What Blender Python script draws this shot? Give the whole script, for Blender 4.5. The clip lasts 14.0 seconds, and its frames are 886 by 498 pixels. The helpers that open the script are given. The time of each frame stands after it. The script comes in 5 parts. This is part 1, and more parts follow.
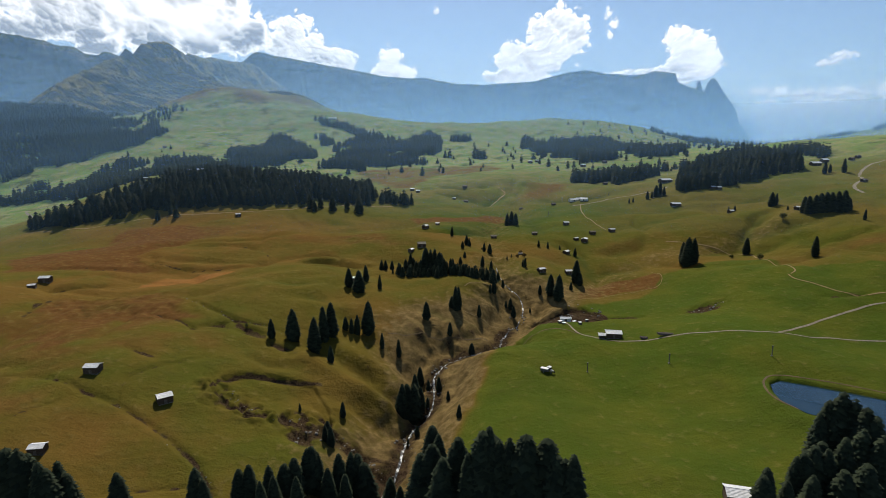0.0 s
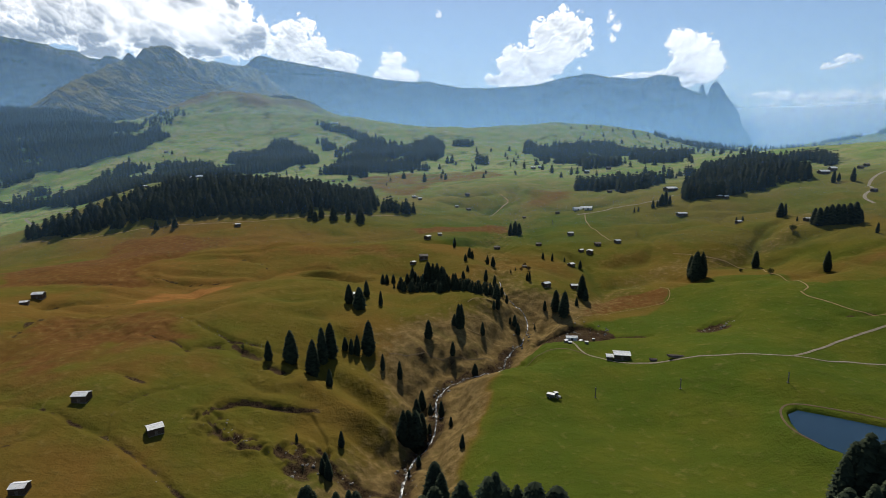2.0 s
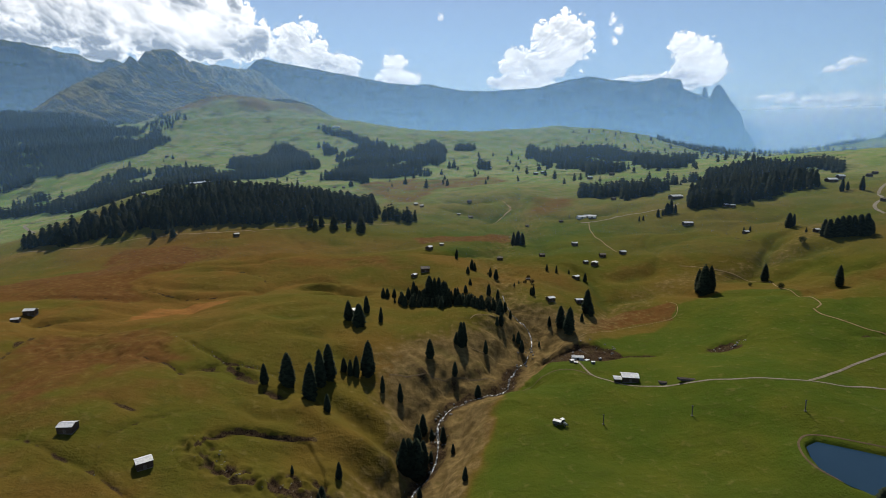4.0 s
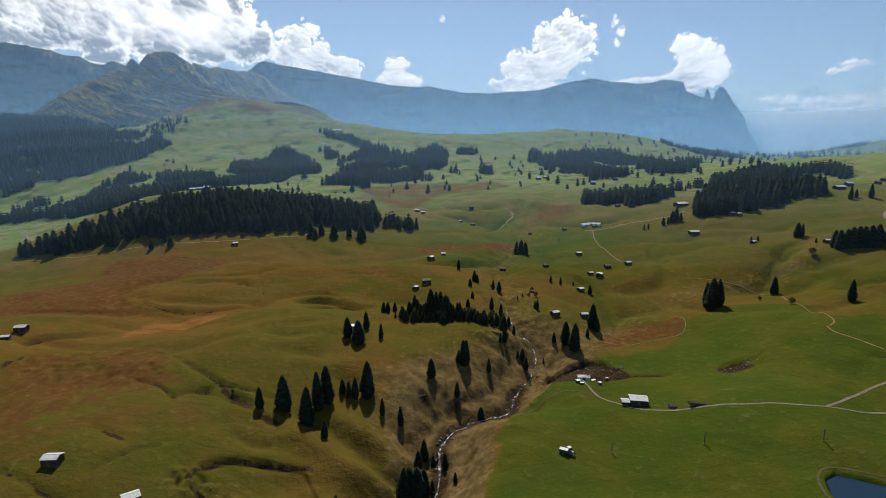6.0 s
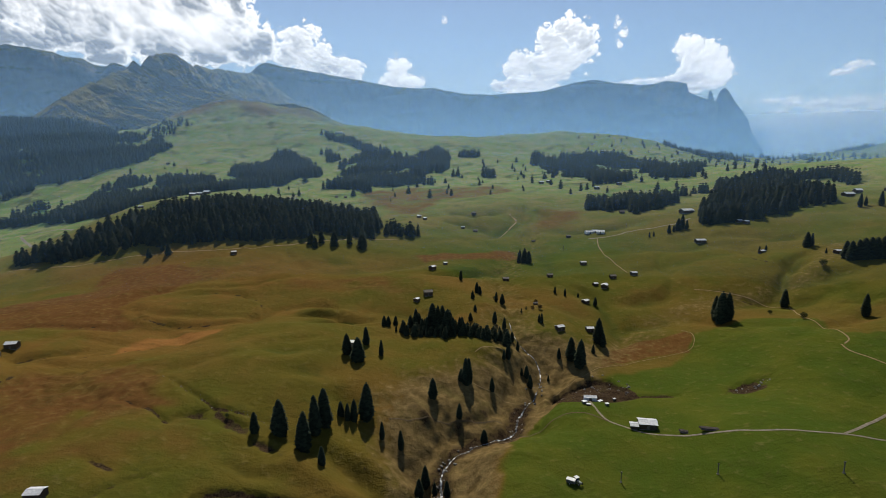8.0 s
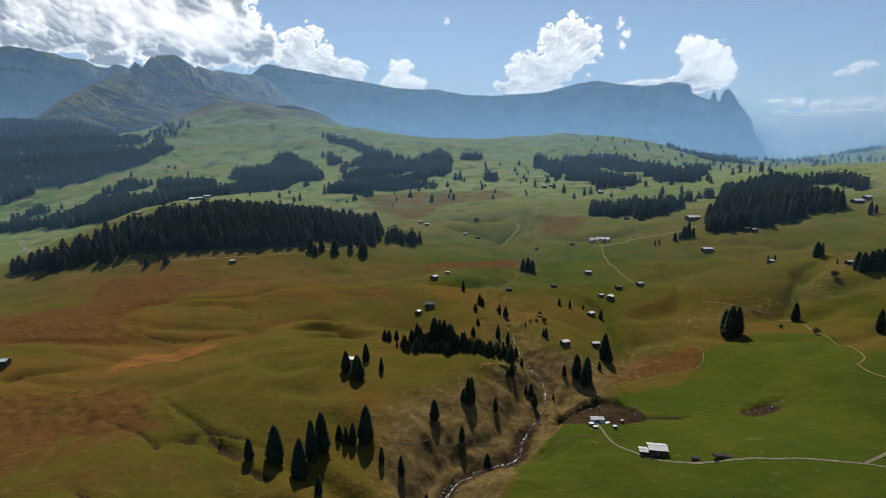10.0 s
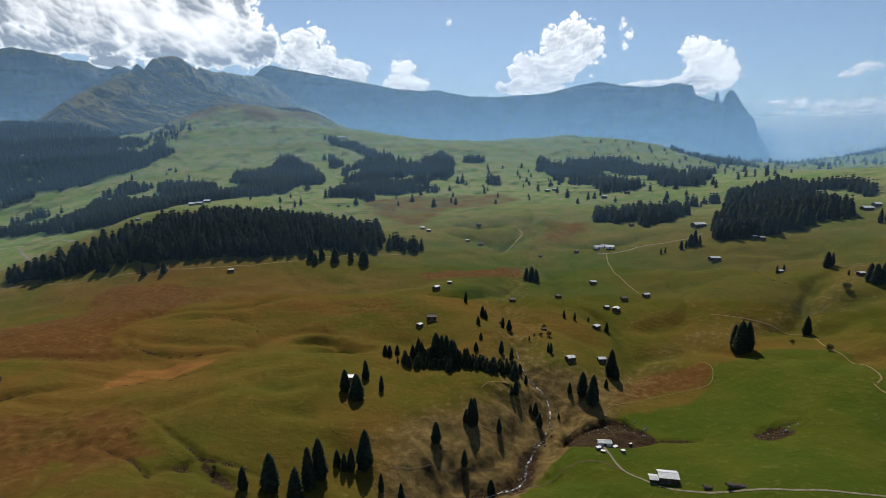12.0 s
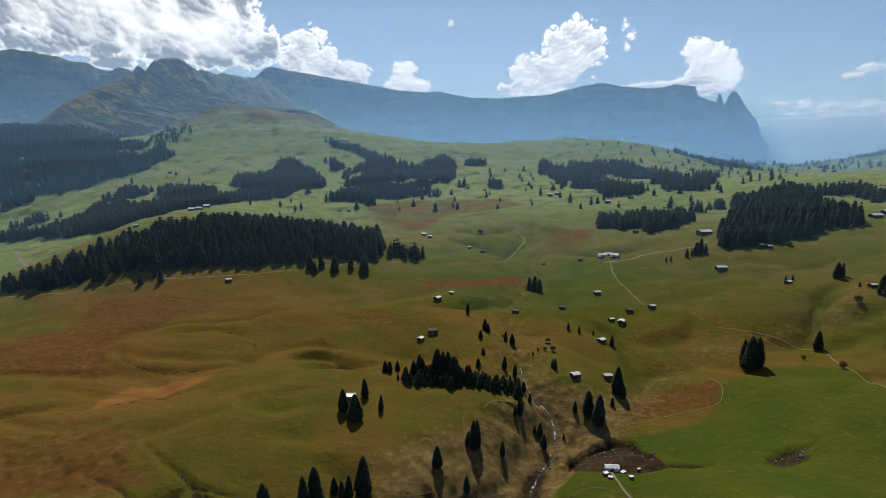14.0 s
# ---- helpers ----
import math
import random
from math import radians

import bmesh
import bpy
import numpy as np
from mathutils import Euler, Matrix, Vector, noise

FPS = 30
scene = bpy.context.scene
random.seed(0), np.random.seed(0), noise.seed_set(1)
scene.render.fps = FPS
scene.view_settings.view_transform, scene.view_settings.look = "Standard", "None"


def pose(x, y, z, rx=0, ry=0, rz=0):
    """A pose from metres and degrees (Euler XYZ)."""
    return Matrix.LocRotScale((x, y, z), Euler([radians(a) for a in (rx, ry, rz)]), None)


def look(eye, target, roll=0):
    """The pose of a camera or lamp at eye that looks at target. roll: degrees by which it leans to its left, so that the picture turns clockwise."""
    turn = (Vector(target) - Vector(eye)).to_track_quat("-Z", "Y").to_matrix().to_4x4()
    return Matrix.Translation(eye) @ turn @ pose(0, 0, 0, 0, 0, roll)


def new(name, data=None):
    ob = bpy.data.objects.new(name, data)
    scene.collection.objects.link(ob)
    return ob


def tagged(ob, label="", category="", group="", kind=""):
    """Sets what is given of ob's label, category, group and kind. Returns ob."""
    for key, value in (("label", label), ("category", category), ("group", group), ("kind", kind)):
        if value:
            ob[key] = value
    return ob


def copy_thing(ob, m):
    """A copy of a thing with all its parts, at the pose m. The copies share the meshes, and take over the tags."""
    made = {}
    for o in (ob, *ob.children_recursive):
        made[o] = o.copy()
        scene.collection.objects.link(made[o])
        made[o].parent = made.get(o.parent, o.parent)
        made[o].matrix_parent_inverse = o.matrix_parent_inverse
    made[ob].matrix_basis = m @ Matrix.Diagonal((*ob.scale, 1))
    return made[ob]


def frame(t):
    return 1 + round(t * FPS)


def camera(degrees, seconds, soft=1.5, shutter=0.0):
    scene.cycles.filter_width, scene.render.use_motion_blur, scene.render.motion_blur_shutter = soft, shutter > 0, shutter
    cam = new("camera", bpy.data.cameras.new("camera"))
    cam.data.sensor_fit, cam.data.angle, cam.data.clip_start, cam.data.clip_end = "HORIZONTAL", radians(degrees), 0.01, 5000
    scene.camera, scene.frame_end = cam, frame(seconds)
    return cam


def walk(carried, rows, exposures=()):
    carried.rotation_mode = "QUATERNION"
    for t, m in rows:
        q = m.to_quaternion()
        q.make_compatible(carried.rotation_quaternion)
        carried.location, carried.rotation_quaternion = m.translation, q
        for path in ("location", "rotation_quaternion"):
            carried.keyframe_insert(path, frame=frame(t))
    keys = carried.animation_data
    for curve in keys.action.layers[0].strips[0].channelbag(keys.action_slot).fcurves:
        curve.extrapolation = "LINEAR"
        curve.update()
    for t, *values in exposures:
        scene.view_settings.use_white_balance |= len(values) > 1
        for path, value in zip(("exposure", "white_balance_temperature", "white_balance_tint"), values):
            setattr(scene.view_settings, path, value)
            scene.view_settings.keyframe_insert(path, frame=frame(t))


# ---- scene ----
cam = camera(77.04, 14.0, 0.75)
PATH = [
    (0, pose(0.00, 0.00, 100.00, 79.520, 0, 0.002)),
    (0.5, pose(-0.06, 2.51, 101.59, 79.584, 0, 0.065)),
    (1, pose(-0.12, 5.04, 103.18, 79.649, 0, 0.124)),
    (1.5, pose(-0.18, 7.57, 104.76, 79.714, 0, 0.177)),
    (2, pose(-0.23, 10.11, 106.35, 79.777, 0, 0.227)),
    (2.5, pose(-0.28, 12.66, 107.93, 79.836, 0, 0.275)),
    (3, pose(-0.32, 15.22, 109.52, 79.891, 0, 0.321)),
    (5.5, pose(-0.50, 28.11, 117.43, 80.086, 0, 0.545)),
    (6, pose(-0.53, 30.70, 119.01, 80.110, 0, 0.592)),
    (6.5, pose(-0.56, 33.30, 120.59, 80.129, 0, 0.640)),
    (7, pose(-0.59, 35.90, 122.17, 80.145, 0, 0.690)),
    (7.5, pose(-0.62, 38.51, 123.76, 80.157, 0, 0.741)),
    (8, pose(-0.65, 41.12, 125.34, 80.168, 0, 0.794)),
    (10.5, pose(-0.81, 54.19, 133.26, 80.207, 0, 1.070)),
    (11, pose(-0.85, 56.81, 134.84, 80.216, 0, 1.125)),
    (11.5, pose(-0.88, 59.42, 136.43, 80.227, 0, 1.178)),
    (12, pose(-0.93, 62.04, 138.02, 80.238, 0, 1.230)),
    (12.5, pose(-0.97, 64.65, 139.61, 80.250, 0, 1.278)),
    (13, pose(-1.02, 67.26, 141.20, 80.263, 0, 1.322)),
    (13.5, pose(-1.07, 69.87, 142.79, 80.275, 0, 1.361)),
    (14, pose(-1.12, 72.47, 144.39, 80.285, 0, 1.393)),
]
walk(cam, PATH, [(0, -0.10), (3, -0.19), (7, -0.28), (14, -0.33)])

# ---------------------------------------------------------------- daylight
SUN_AZIMUTH, SUN_HEIGHT = -5.0, 48.0          # degrees from straight ahead, and above the horizon
world = bpy.data.worlds.new("sky")
scene.world = world
world.use_nodes = True
wn = world.node_tree
sky = wn.nodes.new("ShaderNodeTexSky")
sky.sky_type, sky.sun_disc = "NISHITA", False
sky.sun_elevation, sky.sun_rotation = radians(SUN_HEIGHT), radians(SUN_AZIMUTH)
sky.altitude, sky.air_density, sky.dust_density, sky.ozone_density = 2000, 1.0, 0.85, 0.1
wn.links.new(sky.outputs[0], wn.nodes["Background"].inputs[0])
wn.nodes["Background"].inputs[1].default_value = 0.116
sun_data = bpy.data.lights.new("sun", "SUN")
sun_data.energy, sun_data.angle, sun_data.color = 5.0, radians(0.53), (1.0, 0.925, 0.79)
sun = new("sun", sun_data)
a, e = radians(SUN_AZIMUTH), radians(SUN_HEIGHT)
sun.matrix_world = look((0, 0, 900), (-math.sin(a) * math.cos(e), -math.cos(a) * math.cos(e), 900 - math.sin(e)))

# ---------------------------------------------------------------- materials
def material(name, rough=0.9, spec=0.2):
    m = bpy.data.materials.new(name)
    m.use_nodes = True
    b = m.node_tree.nodes["Principled BSDF"]
    b.inputs["Roughness"].default_value, b.inputs["Specular IOR Level"].default_value = rough, spec
    return m, m.node_tree.nodes, m.node_tree.links, b


def node(nodes, kind, **values):
    n = nodes.new(kind)
    for key, value in values.items():
        n.inputs[key.replace("_", " ")].default_value = value
    return n


def mixed(nodes, links, fac, a, b):
    """A colour between a and b, each a colour or a socket."""
    n = nodes.new("ShaderNodeMix")
    n.data_type = "RGBA"
    for socket, value in ((n.inputs[0], fac), (n.inputs[6], a), (n.inputs[7], b)):
        if isinstance(value, bpy.types.NodeSocket):
            links.new(value, socket)
        else:
            socket.default_value = (*value, 1) if isinstance(value, tuple) else value
    return n.outputs[2]


def ramp(nodes, links, value, low, high):
    n = nodes.new("ShaderNodeMapRange")
    n.interpolation_type = "SMOOTHSTEP"
    links.new(value, n.inputs[0])
    n.inputs[1].default_value, n.inputs[2].default_value = low, high
    return n.outputs[0]


def sums(nodes, links, kind, a, b):
    n = nodes.new("ShaderNodeMath")
    n.operation = kind
    for socket, value in zip(n.inputs, (a, b)):
        if isinstance(value, bpy.types.NodeSocket):
            links.new(value, socket)
        else:
            socket.default_value = value
    return n.outputs[0]


def grain(nodes, links, scale, detail=4.0, stretch=None, rough=0.55):
    where = nodes.new("ShaderNodeNewGeometry").outputs["Position"]
    if stretch:
        m = nodes.new("ShaderNodeMapping")
        m.inputs["Scale"].default_value = stretch
        links.new(where, m.inputs[0])
        where = m.outputs[0]
    n = node(nodes, "ShaderNodeTexNoise", Scale=scale, Detail=detail, Roughness=rough)
    links.new(where, n.inputs["Vector"])
    return n.outputs[0]


def relief(nodes, links, b, height, strength, far):
    n = node(nodes, "ShaderNodeBump", Strength=strength, Distance=far)
    links.new(height, n.inputs["Height"])
    links.new(n.outputs[0], b.inputs["Normal"])


def cover(nodes, name):
    n = nodes.new("ShaderNodeAttribute")
    n.attribute_name = name
    return n.outputs["Fac"]


def grass_material():
    m, n, l, b = material("alpine_grass", 1.0, 0.02)
    big, mid, fine, blades = grain(n, l, 0.006, 3), grain(n, l, 0.035, 5), grain(n, l, 0.25, 5), grain(n, l, 1.6, 4)
    patchy = grain(n, l, 0.014, 6, None, 0.6)
    c = mixed(n, l, ramp(n, l, big, 0.40, 0.60), (0.092, 0.078, 0.012), (0.145, 0.078, 0.018))
    c = mixed(n, l, sums(n, l, "MULTIPLY", ramp(n, l, patchy, 0.50, 0.60), 0.4), c, (0.066, 0.078, 0.010))
    c = mixed(n, l, sums(n, l, "MULTIPLY", ramp(n, l, mid, 0.45, 0.75), 0.6), c, (0.152, 0.094, 0.020))
    c = mixed(n, l, sums(n, l, "MULTIPLY", cover(n, "meadow"), 0.9), c, mixed(n, l, ramp(n, l, mid, 0.35, 0.7), (0.046, 0.076, 0.008), (0.074, 0.088, 0.010)))
    # far grass is painted paler, with the brightening of haze in its colour
    upland_haze = mixed(n, l, ramp(n, l, mid, 0.35, 0.65), (0.15, 0.245, 0.065), (0.255, 0.26, 0.11))
    c = mixed(n, l, sums(n, l, "MULTIPLY", cover(n, "upland_haze"), 0.85), c, upland_haze)
    edge = sums(n, l, "ADD", cover(n, "heath"), sums(n, l, "MULTIPLY", sums(n, l, "SUBTRACT", mid, 0.5), 0.9))
    c = mixed(n, l, sums(n, l, "MULTIPLY", ramp(n, l, edge, 0.15, 0.85), 0.95), c, mixed(n, l, ramp(n, l, fine, 0.35, 0.65), (0.106, 0.048, 0.015), (0.130, 0.064, 0.019)))
    edge = sums(n, l, "ADD", cover(n, "bank"), sums(n, l, "MULTIPLY", sums(n, l, "SUBTRACT", fine, 0.5), 0.8))
    c = mixed(n, l, ramp(n, l, edge, 0.25, 0.8), c, mixed(n, l, ramp(n, l, fine, 0.3, 0.7), (0.106, 0.072, 0.027), (0.190, 0.130, 0.052)))
    edge = sums(n, l, "ADD", cover(n, "rust"), sums(n, l, "MULTIPLY", sums(n, l, "SUBTRACT", mid, 0.5), 0.8))
    c = mixed(n, l, ramp(n, l, edge, 0.3, 0.8), c, (0.235, 0.108, 0.030))
    edge = sums(n, l, "ADD", cover(n, "bare"), sums(n, l, "MULTIPLY", sums(n, l, "SUBTRACT", fine, 0.5), 1.1))
    c = mixed(n, l, ramp(n, l, edge, 0.35, 0.7), c, mixed(n, l, ramp(n, l, blades, 0.35, 0.65), (0.022, 0.0135, 0.008), (0.066, 0.042, 0.024)))
    # darker green in hollows: lusher grass, with the shade there painted in too
    edge = sums(n, l, "ADD", cover(n, "lush_shade"), sums(n, l, "MULTIPLY", sums(n, l, "SUBTRACT", fine, 0.5), 0.5))
    c = mixed(n, l, sums(n, l, "MULTIPLY", ramp(n, l, edge, 0.2, 0.9), 0.7), c, mixed(n, l, ramp(n, l, mid, 0.4, 0.6), (0.030, 0.052, 0.008), (0.048, 0.062, 0.010)))
    shrub = grain(n, l, 0.018, 7, None, 0.72)
    c = mixed(n, l, sums(n, l, "MULTIPLY", sums(n, l, "MULTIPLY", ramp(n, l, shrub, 0.54, 0.62), cover(n, "upland_haze")), 0.75), c, (0.06, 0.085, 0.03))
    tuft = grain(n, l, 0.09, 8, None, 0.75)
    c = mixed(n, l, sums(n, l, "MULTIPLY", ramp(n, l, tuft, 0.5, 0.68), 0.36), c, (0.06, 0.06, 0.014))
    c = mixed(n, l, sums(n, l, "MULTIPLY", ramp(n, l, blades, 0.5, 0.7), 0.3), c, (0.05, 0.05, 0.014))
    c = mixed(n, l, sums(n, l, "MULTIPLY", ramp(n, l, fine, 0.55, 0.75), 0.2), c, (0.25, 0.19, 0.07))
    l.new(c, b.inputs["Base Color"])
    relief(n, l, b, sums(n, l, "ADD", sums(n, l, "MULTIPLY", fine, 3.0), sums(n, l, "ADD", blades, sums(n, l, "MULTIPLY", tuft, 4.0))), 0.5, 0.7)
    return m


def rock_material(name, dark, light, green=None, streak=0.35):
    m, n, l, b = material(name, 0.95, 0.1)
    a, f = grain(n, l, 0.004, 6, (1, 1, 2.5)), grain(n, l, 0.03, 6, (1, 1, streak), 0.7)
    c = mixed(n, l, ramp(n, l, a, 0.35, 0.65), dark, light)
    c = mixed(n, l, sums(n, l, "MULTIPLY", ramp(n, l, f, 0.4, 0.7), 0.55), c, light)
    if green:
        up = n.new("ShaderNodeSeparateXYZ")
        l.new(n.new("ShaderNodeNewGeometry").outputs["Normal"], up.inputs[0])
        slope = sums(n, l, "ADD", up.outputs[2], sums(n, l, "MULTIPLY", sums(n, l, "SUBTRACT", f, 0.5), 0.5))
        c = mixed(n, l, ramp(n, l, slope, 0.55, 0.8), c, green)
    l.new(c, b.inputs["Base Color"])
    relief(n, l, b, sums(n, l, "ADD", f, sums(n, l, "MULTIPLY", grain(n, l, 0.11, 5, None, 0.7), 0.35)), 0.9, 26.0)
    return m


def foliage_material(name, low, high):
    m, n, l, b = material(name, 0.9, 0.04)
    g = n.new("ShaderNodeNewGeometry")
    c = mixed(n, l, g.outputs["Random Per Island"], low, high)
    info = n.new("ShaderNodeObjectInfo")
    c = mixed(n, l, sums(n, l, "MULTIPLY", info.outputs["Random"], 0.4), c, (low[0] * 0.7, low[1] * 0.7, low[2] * 0.7))
    l.new(c, b.inputs["Base Color"])
    return m


def plain_material(name, low, high, scale, rough=0.85, stretch=None, bump=0.3, spec=0.2, metal=0.0, deep=0.02):
    """A surface between two colours, mottled and grained at its scale."""
    m, n, l, b = material(name, rough, spec)
    a, f = grain(n, l, scale, 5, stretch), grain(n, l, scale * 6, 4, stretch)
    c = mixed(n, l, ramp(n, l, a, 0.3, 0.7), low, high)
    c = mixed(n, l, sums(n, l, "MULTIPLY", ramp(n, l, f, 0.5, 0.8), 0.4), c, (low[0] * 0.6, low[1] * 0.6, low[2] * 0.6))
    l.new(c, b.inputs["Base Color"])
    b.inputs["Metallic"].default_value = metal
    relief(n, l, b, f, bump, deep)
    return m


GRASS = grass_material()
ROCK = rock_material("dolomite_rock", (0.16, 0.155, 0.15), (0.33, 0.31, 0.29), (0.12, 0.12, 0.045))
NEEDLES = foliage_material("spruce_needles", (0.019, 0.026, 0.017), (0.046, 0.058, 0.032))
LARCH = foliage_material("autumn_needles", (0.055, 0.040, 0.016), (0.105, 0.068, 0.026))
BARK = plain_material("spruce_bark", (0.07, 0.055, 0.045), (0.15, 0.12, 0.10), 3.0, stretch=(1, 1, 0.2))
# ---------------------------------------------------------------- the lie of the land
def hills(x, y, x0, y0, step, rows):
    """Rolling ground: one soft swell on every crossing of a wide grid, rows of heights from near to far."""
    z, wide = np.zeros_like(x), 1.9 * (0.62 * step) ** 2
    for j, row in enumerate(rows):
        gy = np.exp(-((y - y0 - j * step) ** 2) / wide)
        for i, h in enumerate(row):
            if h:
                z += h * gy * np.exp(-((x - x0 - i * step) ** 2) / wide)
    return z


def rough(x, y, size, seed=0):
    """Smooth random swells between -1 and 1, about size metres across."""
    u, v = x / size + 17.3 * seed, y / size - 9.1 * seed
    i, j = np.floor(u), np.floor(v)
    a, b = u - i, v - j
    a, b = a * a * (3 - 2 * a), b * b * (3 - 2 * b)

    def knot(p, q):
        n = np.sin(p * 127.1 + q * 311.7 + seed * 74.7) * 43758.5453
        return 2 * (n - np.floor(n)) - 1

    near = knot(i, j) * (1 - a) + knot(i + 1, j) * a
    far = knot(i, j + 1) * (1 - a) + knot(i + 1, j + 1) * a
    return near * (1 - b) + far * b


def along(x, y, line):
    """The distance of each place from a line of points, and how far along the line it lies (0 to 1)."""
    best, where = np.full(np.shape(x), 1e9), np.zeros(np.shape(x))
    spans = len(line) - 1
    for k in range(spans):
        (ax, ay), (bx, by) = line[k][:2], line[k + 1][:2]
        dx, dy = bx - ax, by - ay
        s = np.clip(((x - ax) * dx + (y - ay) * dy) / (dx * dx + dy * dy), 0, 1)
        d = np.hypot(x - ax - s * dx, y - ay - s * dy)
        where = np.where(d < best, (k + s) / spans, where)
        best = np.minimum(best, d)
    return best, where


def smooth(a, b, v):
    s = np.clip((v - a) / (b - a), 0, 1)
    return s * s * (3 - 2 * s)


def area(x, y, outline, soft):
    """inside(), worked out only round the outline."""
    o = np.array(outline, float)
    (x0, y0), (x1, y1) = o.min(0) - 2 * soft, o.max(0) + 2 * soft
    near = (x > x0) & (x < x1) & (y > y0) & (y < y1)
    out = np.zeros(np.shape(x))
    if near.any():
        out[near] = inside(x[near], y[near], outline, soft)
    return out


def trough(x, y, line, wide):
    """1 on a line of points, falling off to 0 over its width."""
    o = np.array(line, float)
    (x0, y0), (x1, y1) = o.min(0) - 3 * wide, o.max(0) + 3 * wide
    near = (x > x0) & (x < x1) & (y > y0) & (y < y1)
    out = np.zeros(np.shape(x))
    if near.any():
        d, s = along(x[near], y[near], line)
        out[near] = np.exp(-((d / wide) ** 2)) * (0.35 + 0.65 * np.sin(np.pi * np.clip(0.08 + 0.84 * s, 0, 1)))
    return out


STREAM = [(-27, 140), (-24, 158), (-22, 173), (-17, 192), (-16, 213), (-11, 226), (-5, 238), (-4, 252), (-5, 266), (-1, 277), (8, 284),
          (20, 290), (31, 297), (35, 314), (43, 330), (51, 348), (54, 359), (53, 370), (41, 384), (40, 411), (43, 440), (41, 480),
          (36, 522), (60, 575), (85, 640), (100, 730), (95, 812)]
SIDE_GULLY = [(62, 352), (95, 372), (125, 398), (150, 425), (190, 440), (245, 452), (300, 480), (335, 520)]

FAR_HILLS = [
    (0, 0, -9, -6, 10, 0, -3, 0, 0),
    (0, 0, -48, 39, -27, 19, 42, 1, 0),
    (1, 9, -75, 28, 5, 27, 101, 3, 0),
    (25, 38, -40, 37, 18, 39, 59, 15, 5),
    (120, 82, 71, 35, 45, 37, 28, 49, 50),
    (82, 101, 152, 128, 85, 126, 40, 69, 153),
    (21, 81, 120, 100, 32, 55, 21, -2, 52),
]
MID_HILLS = [
    (3, -6, -3, 5, -4, 1, 10, 8, 0),
    (-3, -25, -2, -2, 2, -3, -6, 10, 1),
    (-22, 19, 19, 2, -12, 6, 12, -3, 0),
    (-11, 17, -13, -6, 13, -4, -7, -2, 5),
    (0, 0, -4, -4, 2, 0, 1, 6, 1),
]
NEAR_HILLS = [
    (0.1, 0.8, -0.6, -4.3, -1.7, 4.7, 2.9, 2.5, 1.7, 0.1, -0.2),
    (-0.8, -0.6, 5.7, 2.3, -7.5, 2.1, -4.4, 5.9, 0.2, -0.1, -0.3),
    (-0.2, -0.6, 3.6, 0.7, -5.2, 4, -3.3, 7.9, -1.2, -1.9, -0.8),
    (-0, -2, 2.5, 3.6, 0.5, -1.1, -1.5, -2.5, 5.3, 1, -0.3),
    (-0.6, -3.3, -2.2, 5.5, -3.9, 5.5, 3.4, -6.8, 2.8, 3.7, 0.1),
    (-0.2, -0.8, -1.9, -5.3, -2.6, 4.9, -1.2, 1.1, -2.2, -10.9, 2.3),
    (0.8, 0.7, -0.1, 0.1, 4.6, 2.4, -2.8, 0.2, 2.6, 4.3, 6.6),
]


def ravine(x, y):
    d, s = along(x, y, STREAM)
    z = -14 * np.exp(-((d / 20) ** 2)) * (1 - 0.75 * smooth(0.55, 0.8, s)) * smooth(-0.05, 0.05, s)
    z -= 1.2 * np.exp(-((d / 3.5) ** 2))
    d, s = along(x, y, SIDE_GULLY)
    return z - 6 * np.exp(-((d / 26) ** 2)) * (1 - s)


def broad(x, y):
    z = hills(x, y, -2000, -400, 500, FAR_HILLS) + hills(x, y, -560, 380, 160, MID_HILLS)
    return z + hills(x, y, -250, 150, 55, NEAR_HILLS) + ravine(x, y)


def inside(x, y, outline, soft):
    """1 well inside a closed outline, 0 outside, with an edge that is soft metres wide."""
    odd = np.zeros(np.shape(x), bool)
    for (ax, ay), (bx, by) in zip(outline, outline[1:] + outline[:1]):
        if ay != by:
            odd ^= ((ay > y) != (by > y)) & (x < (bx - ax) * (y - ay) / (by - ay) + ax)
    d, _ = along(x, y, outline + outline[:1])
    return smooth(-soft, soft, np.where(odd, d, -d))


def patch(x, y, cx, cy, rx, ry, turn=0.0):
    c, s = math.cos(radians(turn)), math.sin(radians(turn))
    u, v = (x - cx) * c + (y - cy) * s, (y - cy) * c - (x - cx) * s
    return np.exp(-((u / rx) ** 2 + (v / ry) ** 2))


POND = [(128, 202), (131, 209), (137, 212.5), (149, 206), (160, 199), (173, 190), (184, 180), (183, 171), (168, 166),
        (150, 168), (137, 175), (129, 184), (126.5, 194)]
POND_LEVEL = 6.2
MEADOW = [(4, 40), (6, 190), (15, 222), (27, 281), (43, 303), (58, 322), (100, 343), (138, 360), (158, 390), (195, 402),
          (232, 388), (224, 350), (300, 330), (420, 300), (420, 40)]
DUG = [(53, 328), (57, 336), (69, 339), (79, 340), (89, 336), (91, 326), (96, 318), (95, 312), (84, 309), (68, 309), (56, 318)]
TUSSOCKS = [(-230, 296), (-197, 317), (-176, 329), (-152, 314), (-121, 284), (-122, 276), (-157, 270), (-210, 274)]
TRENCH = [(92, 313), (100, 314.5), (108, 313), (117, 312.5)]
SCAR = [(-94, 211), (-92, 219), (-83, 224), (-69, 227), (-56, 227), (-47, 214), (-44, 203), (-52, 200), (-62, 198), (-73, 199), (-84, 204)]
SCAR_RIM = [(-93, 210), (-92, 216), (-88, 221), (-83, 224), (-76, 225), (-66, 226), (-54, 229)]
